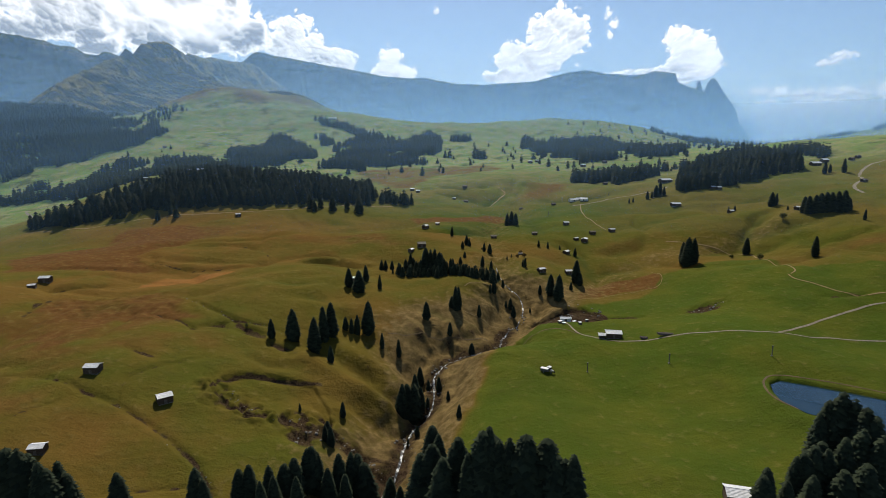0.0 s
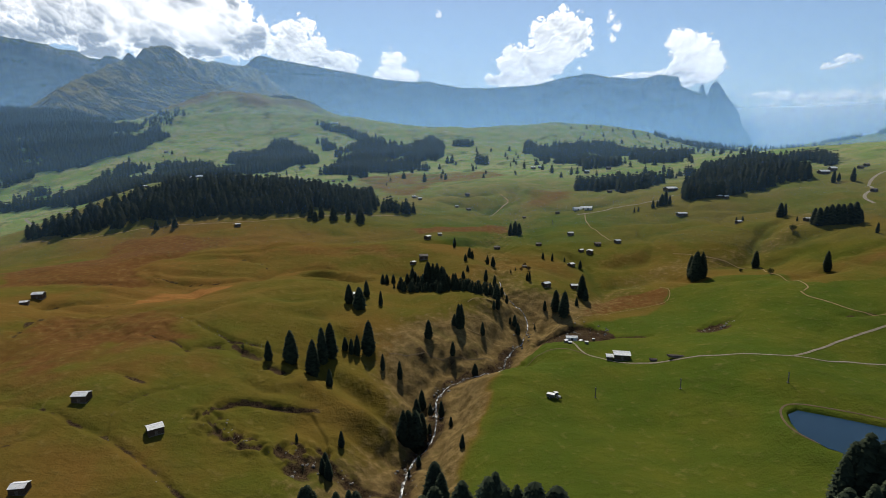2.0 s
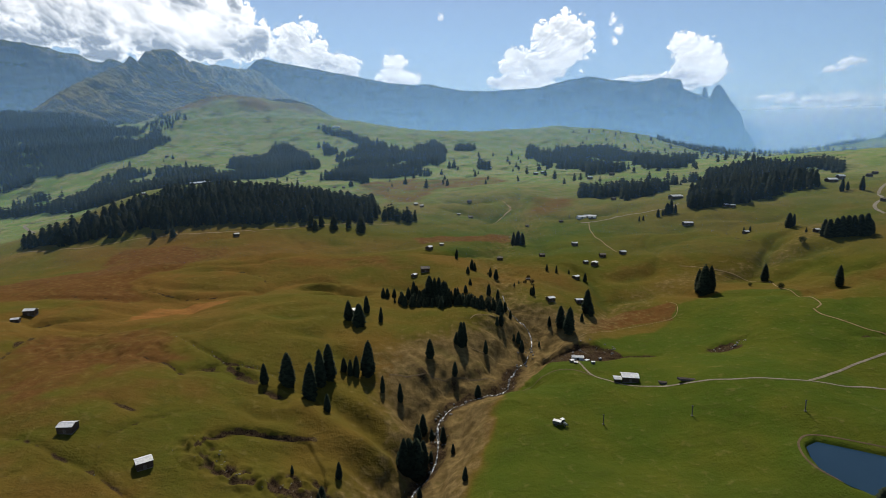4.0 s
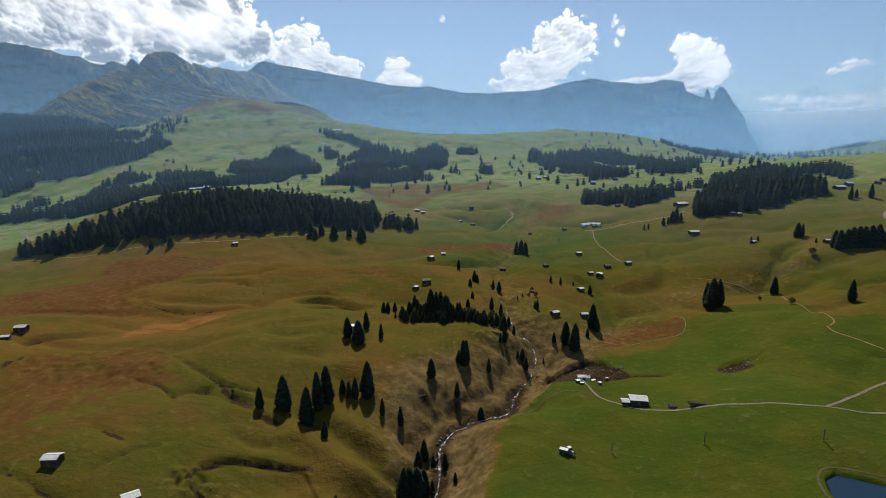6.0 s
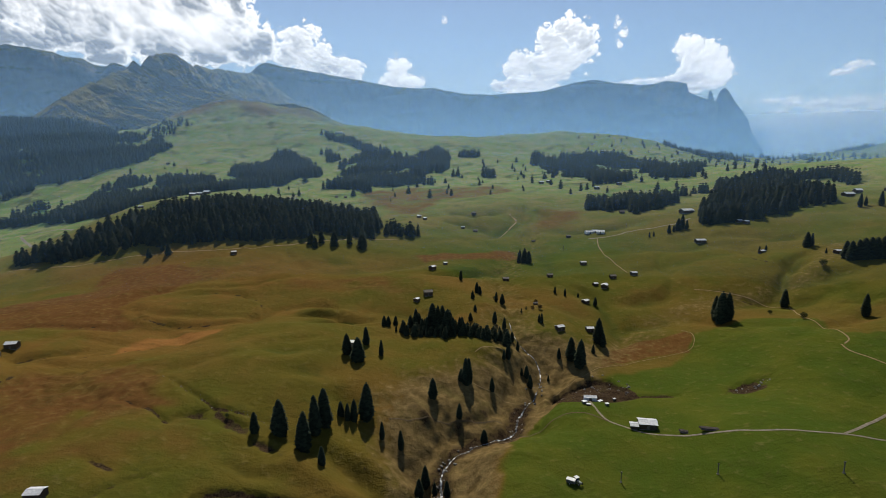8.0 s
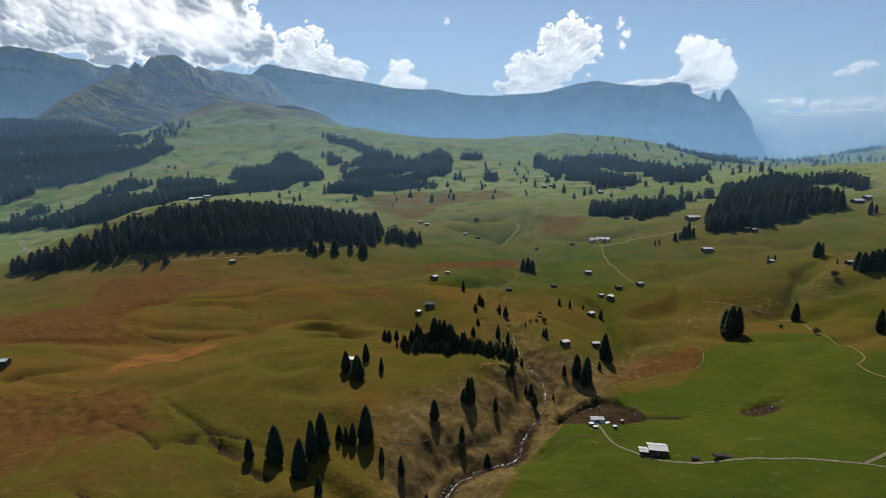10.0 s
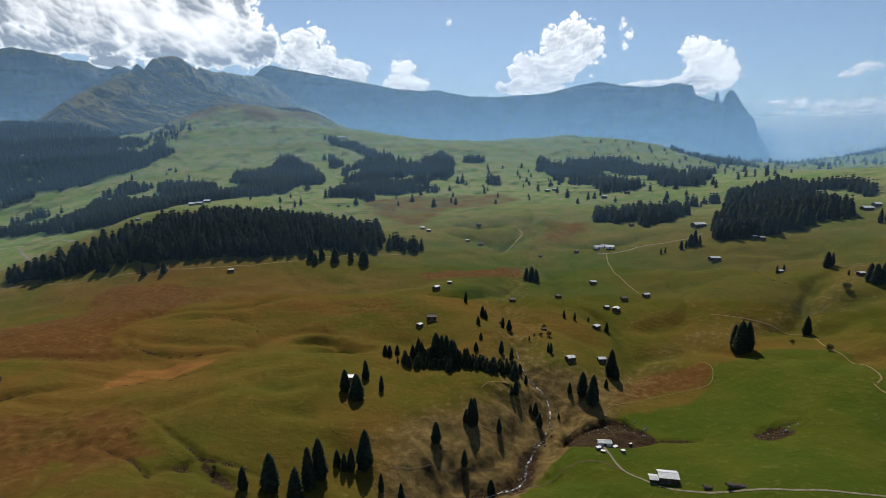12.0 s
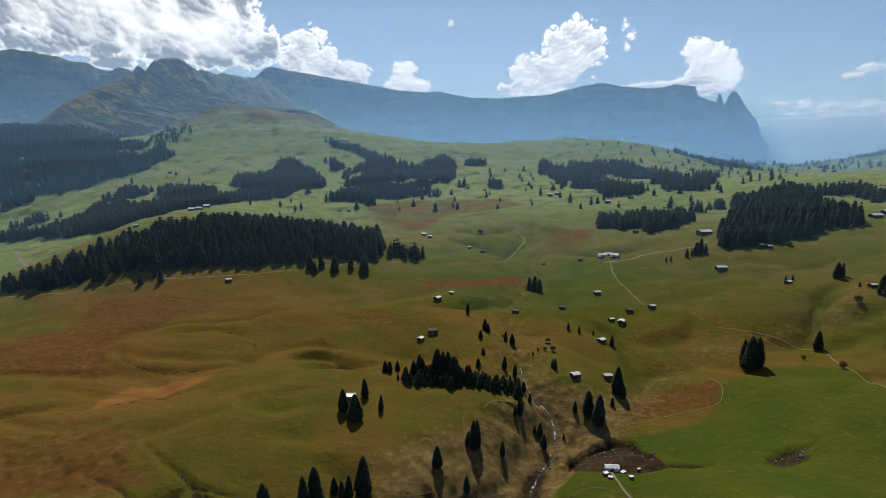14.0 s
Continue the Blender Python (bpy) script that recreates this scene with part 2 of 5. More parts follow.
SCAR_FOOT = [(-93, 211), (-88, 206), (-79, 203), (-71, 198), (-60, 199), (-50, 206)]
EROSION = [(-53, 190), (-46, 197), (-36, 197), (-27, 192), (-21, 187)]
CREASES = [[(-67, 262), (-54, 259), (-39, 249), (-25, 239), (-12, 233)], [(-60, 226), (-48, 224), (-40, 223), (-30, 219), (-19, 214)], [(-50, 292), (-38, 283), (-22, 268), (-10, 258)],
           [(-30, 315), (-12, 305), (5, 287)], [(10, 330), (22, 318), (32, 305)]]
SPURS = [[(-79, 228), (-66, 227), (-55, 228), (-36, 230), (-21, 225)], [(-86, 258), (-76, 253), (-57, 242), (-42, 237), (-24, 231)], [(-60, 272), (-40, 261), (-20, 250)], [(-43, 219), (-33, 213), (-22, 207)]]
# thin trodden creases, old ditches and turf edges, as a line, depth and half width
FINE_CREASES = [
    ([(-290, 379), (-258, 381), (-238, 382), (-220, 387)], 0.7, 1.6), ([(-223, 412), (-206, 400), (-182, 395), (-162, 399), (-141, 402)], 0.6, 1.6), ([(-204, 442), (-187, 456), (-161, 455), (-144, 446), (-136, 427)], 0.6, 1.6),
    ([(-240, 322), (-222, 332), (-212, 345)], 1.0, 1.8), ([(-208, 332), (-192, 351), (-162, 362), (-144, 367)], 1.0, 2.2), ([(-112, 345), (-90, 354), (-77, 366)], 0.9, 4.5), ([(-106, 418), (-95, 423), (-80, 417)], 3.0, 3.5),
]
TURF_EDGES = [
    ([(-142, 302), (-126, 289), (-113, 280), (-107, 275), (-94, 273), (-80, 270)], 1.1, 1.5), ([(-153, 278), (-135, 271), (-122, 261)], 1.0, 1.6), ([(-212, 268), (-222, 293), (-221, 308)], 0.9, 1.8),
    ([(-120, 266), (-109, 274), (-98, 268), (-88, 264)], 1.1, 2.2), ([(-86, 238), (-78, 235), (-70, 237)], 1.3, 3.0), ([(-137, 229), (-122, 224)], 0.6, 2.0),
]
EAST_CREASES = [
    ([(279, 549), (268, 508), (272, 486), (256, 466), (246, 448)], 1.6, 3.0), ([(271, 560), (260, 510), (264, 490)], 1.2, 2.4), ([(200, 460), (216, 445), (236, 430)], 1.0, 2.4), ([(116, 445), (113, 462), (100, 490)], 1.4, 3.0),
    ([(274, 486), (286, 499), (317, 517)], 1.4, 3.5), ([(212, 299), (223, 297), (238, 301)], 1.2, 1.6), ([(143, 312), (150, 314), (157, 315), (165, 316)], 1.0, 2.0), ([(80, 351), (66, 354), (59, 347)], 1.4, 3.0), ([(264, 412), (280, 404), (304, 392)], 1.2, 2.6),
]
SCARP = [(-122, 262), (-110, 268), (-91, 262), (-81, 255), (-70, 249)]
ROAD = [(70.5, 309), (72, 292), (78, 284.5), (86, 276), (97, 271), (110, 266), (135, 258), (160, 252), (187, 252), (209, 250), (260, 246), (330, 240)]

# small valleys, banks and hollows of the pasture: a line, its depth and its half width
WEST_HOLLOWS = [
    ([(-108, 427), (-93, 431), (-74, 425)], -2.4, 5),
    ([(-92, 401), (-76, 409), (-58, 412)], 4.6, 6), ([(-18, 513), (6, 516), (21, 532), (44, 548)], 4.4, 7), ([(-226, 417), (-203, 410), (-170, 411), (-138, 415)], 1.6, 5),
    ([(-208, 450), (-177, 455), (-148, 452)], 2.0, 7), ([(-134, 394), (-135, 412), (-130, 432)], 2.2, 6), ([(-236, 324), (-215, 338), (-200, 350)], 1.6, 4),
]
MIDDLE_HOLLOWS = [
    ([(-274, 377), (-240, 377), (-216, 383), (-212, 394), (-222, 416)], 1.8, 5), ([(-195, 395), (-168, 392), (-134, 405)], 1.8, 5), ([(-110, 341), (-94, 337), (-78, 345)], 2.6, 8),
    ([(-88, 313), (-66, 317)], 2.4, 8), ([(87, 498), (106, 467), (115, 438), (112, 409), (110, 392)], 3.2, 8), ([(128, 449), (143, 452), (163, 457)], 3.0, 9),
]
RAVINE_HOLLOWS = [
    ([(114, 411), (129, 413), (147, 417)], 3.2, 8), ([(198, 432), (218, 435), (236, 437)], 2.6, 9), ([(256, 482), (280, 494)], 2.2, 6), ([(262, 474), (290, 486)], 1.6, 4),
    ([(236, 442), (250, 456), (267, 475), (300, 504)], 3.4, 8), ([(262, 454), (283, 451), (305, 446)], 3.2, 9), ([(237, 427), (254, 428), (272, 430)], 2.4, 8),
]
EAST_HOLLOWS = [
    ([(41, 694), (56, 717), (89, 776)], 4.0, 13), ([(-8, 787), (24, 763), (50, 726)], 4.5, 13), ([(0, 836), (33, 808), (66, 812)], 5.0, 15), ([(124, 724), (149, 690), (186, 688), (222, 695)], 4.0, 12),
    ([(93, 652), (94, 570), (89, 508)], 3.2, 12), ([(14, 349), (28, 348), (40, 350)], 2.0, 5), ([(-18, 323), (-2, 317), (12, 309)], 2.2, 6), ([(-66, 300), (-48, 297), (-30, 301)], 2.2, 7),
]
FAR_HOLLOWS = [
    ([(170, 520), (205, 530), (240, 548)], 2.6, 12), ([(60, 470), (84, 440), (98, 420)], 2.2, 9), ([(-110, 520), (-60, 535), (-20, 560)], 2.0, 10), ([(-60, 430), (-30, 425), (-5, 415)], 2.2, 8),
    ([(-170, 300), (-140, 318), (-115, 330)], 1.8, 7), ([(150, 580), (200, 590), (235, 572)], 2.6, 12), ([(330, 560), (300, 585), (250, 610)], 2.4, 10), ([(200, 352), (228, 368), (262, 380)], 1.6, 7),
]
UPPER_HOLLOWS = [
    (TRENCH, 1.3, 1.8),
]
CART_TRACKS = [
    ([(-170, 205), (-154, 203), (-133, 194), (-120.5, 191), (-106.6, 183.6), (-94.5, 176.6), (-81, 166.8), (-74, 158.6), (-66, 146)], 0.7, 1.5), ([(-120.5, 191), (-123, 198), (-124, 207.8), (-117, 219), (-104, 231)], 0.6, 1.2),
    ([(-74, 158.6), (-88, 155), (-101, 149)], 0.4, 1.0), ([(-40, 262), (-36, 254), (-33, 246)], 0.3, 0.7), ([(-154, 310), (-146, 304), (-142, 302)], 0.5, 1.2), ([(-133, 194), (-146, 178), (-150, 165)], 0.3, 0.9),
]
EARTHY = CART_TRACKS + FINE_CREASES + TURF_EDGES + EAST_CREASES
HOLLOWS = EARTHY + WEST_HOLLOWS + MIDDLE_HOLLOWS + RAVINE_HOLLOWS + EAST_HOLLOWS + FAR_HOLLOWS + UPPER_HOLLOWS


def land(x, y):
    """The height of the ground."""
    x, y = np.asarray(x, float), np.asarray(y, float)
    z = broad(x, y)
    far = np.hypot(x, y)
    calm = 1 - 0.35 * inside(x, y, MEADOW, 8.0)
    z = z + calm * (1.6 * rough(x, y, 58, 14) + 1.15 * rough(x, y, 27, 1) + 0.6 * rough(x, y, 15, 24) - 1.3 * np.exp(-((rough(x, y, 40, 25) / 0.16) ** 2)) * np.clip(0.4 + 1.2 * rough(x, y, 120, 26), 0, 1)) + 0.3 * rough(x, y, 9, 2)
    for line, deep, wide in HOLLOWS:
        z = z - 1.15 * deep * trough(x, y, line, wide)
    z = z + smooth(500, 1100, far) * 2.5 * rough(x, y, 110, 3) + smooth(1100, 1800, far) * (6 * rough(x, y, 300, 4) + 5 * rough(x, y, 140, 20) + 3 * rough(x, y, 60, 22))
    cut = np.exp(-((rough(x, y, 85, 21) / 0.10) ** 2)) * np.clip(0.3 + 1.5 * rough(x, y, 190, 23), 0, 1.2)
    z = z - calm * smooth(200, 330, far) * 1.7 * cut * (1 + 2.5 * smooth(900, 1600, far))
    z = z + 0.8 * rough(x, y, 4.2, 27) * (area(x, y, TUSSOCKS, 6) + 0.6 * patch(x, y, -70, 478, 50, 14))
    z = z - 60 * patch(x, y, -1120, 2060, 165, 330, 29) + 32 * patch(x, y, -790, 2165, 220, 200, 22)
    brow = patch(x, y, -900, 2120, 420, 330)
    z = z + brow * (13 * (0.5 - np.abs(rough(x, y, 150, 35))) + 9 * (0.5 - np.abs(rough(x + y, y - x, 62, 36))) + 5 * rough(x, y, 30, 37)) + 22 * patch(x, y, -560, 2230, 95, 60)
    d, s = along(x, y, STREAM)
    rib = 1 - np.abs(rough(s * 420, d * 0.3, 15, 15)) - 0.5
    z = z + 1.9 * rib * np.exp(-(((d - 26) / 16) ** 2)) * (1 - smooth(0.6, 0.75, s)) * calm
    z = z + (1.0 * rough(x, y, 4.5, 5) + 0.5 * rough(x, y, 2.1, 38)) * np.exp(-((d / 22) ** 2)) + 0.9 * rough(x, y, 3.6, 39) * patch(x, y, 0, 302, 34, 12, 18)
    z = z - 1.6 * np.exp(-(((d - 11 - 4 * rough(x, y, 30, 8)) / 3.5) ** 2)) * smooth(0.1, 0.2, s) * (1 - smooth(0.55, 0.65, s))
    # the reservoir: a level basin with a low dam round it
    deep = inside(x, y, POND, 1.2)
    d, _ = along(x, y, POND + POND[:1])
    rim = np.exp(-((d / 9) ** 2))
    z = z * (1 - np.maximum(rim, deep)) + np.maximum(rim, deep) * (POND_LEVEL + 1.1)
    z = z - 3.2 * deep
    for line, strong in zip(CREASES, (1.0, 0.25, 0.8, 0.3, 0.5)):
        d, s = along(x, y, line)
        z = z - strong * (1.6 + 3.4 * s) * np.exp(-((d / 5) ** 2))
    for line, strong in zip(SPURS, (0.5, 1.0, 0.7, 0.4)):
        d, s = along(x, y, line)
        z = z + strong * (1.4 + 2.4 * s) * np.exp(-((d / 6) ** 2))
    d, s = along(x, y, SCARP)
    z = z - 1.8 * np.exp(-((d / 4) ** 2)) * (1 + 0.6 * rough(x, y, 5, 18))
    # the old landslip and the digging beside the brook
    slip = area(x, y, SCAR, 0.5)
    d, s = along(x, y, SCAR_FOOT)
    z = z - slip * (1.2 + 0.6 * rough(x, y, 6, 6)) + (1.9 * rough(x, y, 3.4, 7) + 1.2 * rough(x, y, 1.8, 16)) * np.exp(-((d / 6.5) ** 2)) - 0.7 * trough(x, y, SCAR_RIM, 1.5)
    d, s = along(x, y, EROSION)
    z = z - (1.8 + 1.8 * rough(x, y, 3.0, 17)) * np.exp(-((d / 5) ** 2))
    pit = area(x, y, DUG, 1.6)
    z = z - pit * (0.9 + 3.2 * smooth(318, 334, y) + 0.9 * rough(x, y, 6, 9) + 0.6 * rough(x, y, 2.5, 19))
    z = z - 1.9 * patch(x, y, 150, 309, 11, 5, 8) * (1 + 0.5 * rough(x, y, 3, 10))
    return z


def height(x, y):
    return float(land(np.array([float(x)]), np.array([float(y)]))[0])


# ---------------------------------------------------------------- mesh helpers
def mesh_object(name, verts, faces, mat, parent=None, label=""):
    me = bpy.data.meshes.new(name)
    me.from_pydata(verts, [], faces)
    me.materials.append(mat)
    ob = new(name, me)
    ob.parent = parent
    if label:
        ob["label"] = label
    return ob


def array_mesh(name, co, quads, mat, shade=False):
    """A mesh from numpy arrays of corners and of faces with equal corner counts."""
    me = bpy.data.meshes.new(name)
    k = quads.shape[1]
    me.vertices.add(len(co))
    me.vertices.foreach_set("co", np.ascontiguousarray(co, np.float32).ravel())
    me.loops.add(quads.size)
    me.loops.foreach_set("vertex_index", np.ascontiguousarray(quads, np.int32).ravel())
    me.polygons.add(len(quads))
    me.polygons.foreach_set("loop_start", np.arange(0, quads.size, k, dtype=np.int32))
    if shade:
        me.polygons.foreach_set("use_smooth", np.ones(len(quads), bool))
    me.update(calc_edges=True)
    me.materials.append(mat)
    return me


def sheet(rows, cols):
    i = np.arange(rows - 1)[:, None] * cols + np.arange(cols - 1)[None]
    return np.stack([i, i + 1, i + cols + 1, i + cols], -1).reshape(-1, 4)


# ---------------------------------------------------------------- the ground, one sheet to the horizon
angles = np.radians(np.concatenate([np.linspace(-180, -46, 50)[:-1], np.linspace(-46, 46, 720), np.linspace(46, 180, 50)[1:]]))
reach = np.concatenate([[0.5, 15, 40, 70, 95], np.geomspace(112, 520, 320), np.geomspace(524, 4800, 300)])
gx, gy = reach[:, None] * np.sin(angles)[None], reach[:, None] * np.cos(angles)[None]
gz = land(gx, gy)
ground_mesh = array_mesh("ground", np.stack([gx, gy, gz], -1).reshape(-1, 3), sheet(len(reach), len(angles))[:, ::-1], GRASS, True)
d_stream, s_stream = along(gx, gy, STREAM)
d_gully, s_gully = along(gx, gy, SIDE_GULLY)
wob = rough(gx, gy, 11, 31), rough(gx, gy, 11, 32)
field = inside(gx + 3.5 * wob[0], gy + 3.5 * wob[1], MEADOW, 2.5)
brush = gx + 6 * wob[0] + 14 * rough(gx, gy, 45, 33), gy + 4 * wob[1] + 6 * rough(gx, gy, 45, 34)


def heath(outline, soft):
    return area(brush[0], brush[1], outline, soft)


# follows the hollows, for lusher grass and their painted shade
lush_shade = np.zeros_like(gx)
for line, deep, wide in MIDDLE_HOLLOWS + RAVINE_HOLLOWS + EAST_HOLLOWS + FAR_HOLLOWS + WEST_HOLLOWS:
    lush_shade = np.maximum(lush_shade, 0.22 * deep * trough(gx + 3 * wob[0], gy + 3 * wob[1], line, 0.8 * wide))
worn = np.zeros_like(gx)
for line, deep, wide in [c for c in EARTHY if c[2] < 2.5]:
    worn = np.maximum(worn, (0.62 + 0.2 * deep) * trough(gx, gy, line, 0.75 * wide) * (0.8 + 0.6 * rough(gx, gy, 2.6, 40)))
covers = {
    "lush_shade": lush_shade,
    # grows with distance alone: where haze is painted into the grass
    "upland_haze": smooth(560, 1180, np.hypot(gx, gy)),
    "meadow": np.maximum(field, 0.75 * patch(gx, gy, -700, 1100, 260, 200) + 0.5 * patch(gx, gy, 230, 560, 170, 130) + 0.5 * patch(gx, gy, 60, 640, 130, 90) + 0.45 * patch(gx, gy, 300, 420, 90, 90) + 0.5 * patch(gx, gy, -120, 610, 200, 40)
                      + 0.5 * patch(gx, gy, 100, 1000, 900, 350) + 0.4 * patch(gx, gy, 90, 560, 60, 60) + 0.6 * patch(gx, gy, -105, 200, 95, 42) * (0.8 + 0.5 * wob[0] + 0.4 * rough(gx, gy, 34, 43)) + 0.8 * patch(gx, gy, 12, 532, 34, 18, 12)),
    "heath": 1.0 * heath([(-330, 420), (-295, 466), (-290, 492), (-306, 546), (-255, 533), (-226, 485), (-234, 467), (-236, 444), (-231, 419), (-209, 390), (-226, 382), (-300, 372)], 9)
             + 0.6 * heath([(-256, 524), (-204, 528), (-193, 498), (-212, 485), (-226, 485)], 9) + 0.5 * heath([(-138, 490), (-78, 508), (-21, 487), (-16, 459), (-45, 458), (-105, 466), (-133, 473)], 9)
             + 0.85 * heath([(-26, 590), (66, 632), (66, 604), (-19, 560)], 8) + 0.6 * heath([(-171, 1073), (-94, 1129), (78, 1120), (114, 1021), (66, 951), (-6, 938), (-37, 837), (-86, 847), (-142, 948)], 25)
             + 0.95 * area(gx + 2 * wob[0], gy + 2 * wob[1], [(112, 390), (156, 398), (157, 391), (147, 370), (124, 369), (99, 359), (85, 349), (95, 369)], 2.5)
             + 0.32 * patch(gx, gy, -165, 245, 110, 70, 20) * (1 + 0.8 * wob[1]) + 0.5 * heath([(-230, 296), (-197, 317), (-176, 329), (-152, 312), (-121, 284), (-122, 276), (-157, 270), (-210, 274)], 8) + 0.5 * heath([(118, 826), (174, 802), (154, 711), (103, 721)], 16)
             + 0.25 * patch(gx, gy, -128, 172, 60, 28) + 0.4 * patch(gx, gy, -215, 250, 60, 30) + 0.5 * patch(gx, gy, 280, 380, 60, 22) + 0.45 * patch(gx, gy, 160, 470, 50, 16, 12) + 0.5 * patch(gx, gy, 92, 440, 22, 30),
    "bank": np.exp(-((d_stream / 32) ** 2)) * (1 - 0.6 * smooth(0.55, 0.8, s_stream)) * (1 - field) * (1 - 0.75 * patch(gx, gy, -48, 232, 30, 26)) + 0.8 * patch(gx, gy, 0, 305, 38, 30, -35) * (1 - field) + 0.45 * np.exp(-((d_gully / 20) ** 2)) * (1 - field) + 1.0 * patch(gx, gy, -800, 2150, 360, 240) * (0.8 + 0.4 * rough(gx, gy, 120, 42)) + 0.5 * patch(gx, gy, -1250, 2150, 250, 250),
    "rust": area(gx + 5 * wob[0], gy + 3 * wob[1], [(-197, 342), (-197, 362), (-188, 376), (-151, 385), (-150, 374), (-165, 365), (-187, 354)], 8),
    "bare": worn + 0.62 * patch(gx, gy, 0, 300, 34, 11, 18) * (0.75 + 0.7 * rough(gx, gy, 6, 41)) * (1 - field) + 1.0 * area(gx + 1.5 * wob[0], gy + 1.5 * wob[1], DUG, 2.0) + 0.9 * trough(gx, gy, TRENCH, 1.8) + np.exp(-((along(gx, gy, SCAR_RIM)[0] / 1.1) ** 2)) + 1.0 * np.exp(-((along(gx, gy, SCAR_FOOT)[0] / 6) ** 2)) * (0.5 - 0.9 * rough(gx, gy, 3.4, 7))
            + np.exp(-((along(gx, gy, EROSION)[0] / 6) ** 2)) * (0.75 + 0.4 * rough(gx, gy, 3, 17)) + 0.75 * np.exp(-((along(gx, gy, SCARP)[0] / 3) ** 2)) * (0.6 + 0.6 * rough(gx, gy, 5, 18)) + 1.3 * patch(gx, gy, 150, 309, 10, 4.5, 8) + 0.8 * np.exp(-((d_stream / 6) ** 2)) * (1 - smooth(0.5, 0.6, s_stream))
            + 0.75 * patch(gx, gy, -68, 158, 16, 16) * (0.6 + 0.5 * rough(gx, gy, 7, 13)),
}
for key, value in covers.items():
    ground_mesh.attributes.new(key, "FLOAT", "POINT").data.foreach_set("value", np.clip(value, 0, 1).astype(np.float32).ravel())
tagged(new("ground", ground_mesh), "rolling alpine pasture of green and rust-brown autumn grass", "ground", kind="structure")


# ---------------------------------------------------------------- the mountains
def mountain(name, crest, foot, run, cliff, ruff, flute, mat, label, category="mountain", kind="", step=14.0, way=None):
    """A rock wall under a crest line, steep at the top, with scree running out towards the pasture and a back slope."""
    crest = np.array(crest, float)
    long = np.r_[0, np.cumsum(np.hypot(*np.diff(crest[:, :2], axis=0).T))]
    s = np.arange(0, long[-1], step)
    cx, cy, cz = (np.interp(s, long, crest[:, k]) for k in range(3))
    cz = cz + ruff * (0.7 * rough(s, 0 * s, 60, 3) + 0.6 * rough(s, 0 * s, 28, 4) + 0.7 * np.abs(rough(s, 0 * s, 19, 5)) + 0.4 * rough(s, 0 * s, 9, 6))
    foot = np.minimum(foot, cz - 25)
    run = run * np.clip((cz - foot) / 330, 0.08, 1.2)
    ox, oy = -cx / np.hypot(cx, cy), -cy / np.hypot(cx, cy)
    if way:
        turn = np.radians(np.interp(s / s[-1], (0, 0.3, 1), way))
        ox, oy = np.sin(turn), -np.cos(turn)
    rows = []
    for back in (1.0, 0.6, 0.25):
        rows.append((cx - ox * run * 0.6 * back, cy - oy * run * 0.6 * back, cz + (foot - cz) * back))
    for r in np.linspace(0, 1, 130) ** 1.25:
        drop = cliff * smooth(0.0, 0.22, np.full_like(s, r)) + (1 - cliff) * r
        z = cz + (foot - cz) * drop
        swing = flute * math.sin(math.pi * min(1.0, r * 1.1)) ** 0.5
        w = s + 70 * rough(s, z * 1.5, 130, 12) + 0.45 * (cz - z) * rough(s, 0 * s, 400, 13)
        gully = np.zeros_like(s)
        for k, (size, weight) in enumerate(((210, 1.0), (98, 0.65), (47, 0.55), (23, 0.45), (11, 0.32))):
            gully = gully + weight * (0.8 - 2 * np.abs(rough(w, z * 0.45 + 30 * k, size, 7 + k)))
        ledge = rough(z + 25 * rough(s, 0 * s, 160, 14), s * 0.08, 24, 15) + 0.6 * rough(z + 12 * rough(s, 0 * s, 90, 16), s * 0.08, 9, 17)
        out = run * r + swing * (gully + 0.35 * cliff * ledge)
        rows.append((cx + ox * out, cy + oy * out, z + min(1, 12 * r) * min(1, 6 * (1 - r)) * ruff * (rough(w, z, 40, 11) + 0.6 * rough(w, z, 17, 18))))
    co = np.stack([np.stack(r, -1) for r in rows]).reshape(-1, 3)
    ob = new(name, array_mesh(name, co, sheet(len(rows), len(s)), mat, True))
    return tagged(ob, label, category, kind=kind)


LEFT_WALL = [(-2580, 2813, 622), (-2451, 2924, 652), (-2346, 3008, 666), (-2307, 3036, 679), (-2252, 3079, 672),
    (-2154, 3152, 661), (-2120, 3179, 642), (-2051, 3225, 637), (-1988, 3270, 604), (-1953, 3292, 604), (-1932, 3302,
    624), (-1895, 3323, 627), (-1845, 3355, 601), (-1722, 3427, 556)]
TEETH = [(-1352, 1925, 202), (-1379, 2024, 288), (-1387, 2077, 322), (-1447, 2273, 371), (-1491, 2477, 427), (-1518,
    2631, 475), (-1510, 2701, 504), (-1499, 2729, 518), (-1491, 2740, 550), (-1481, 2748, 533), (-1471, 2767, 526),
    (-1460, 2782, 538), (-1455, 2789, 574), (-1446, 2797, 580), (-1432, 2835, 586), (-1414, 2868, 599), (-1391, 2910, 600), (-1366, 2945, 593),
    (-1360, 2960, 576), (-1336, 2997, 563), (-1245, 3093, 562), (-1074, 3160, 546),
    (-990, 3190, 500), (-898, 3226, 428), (-664, 3292, 312), (-413, 3337, 238), (-200, 3360, 190)]
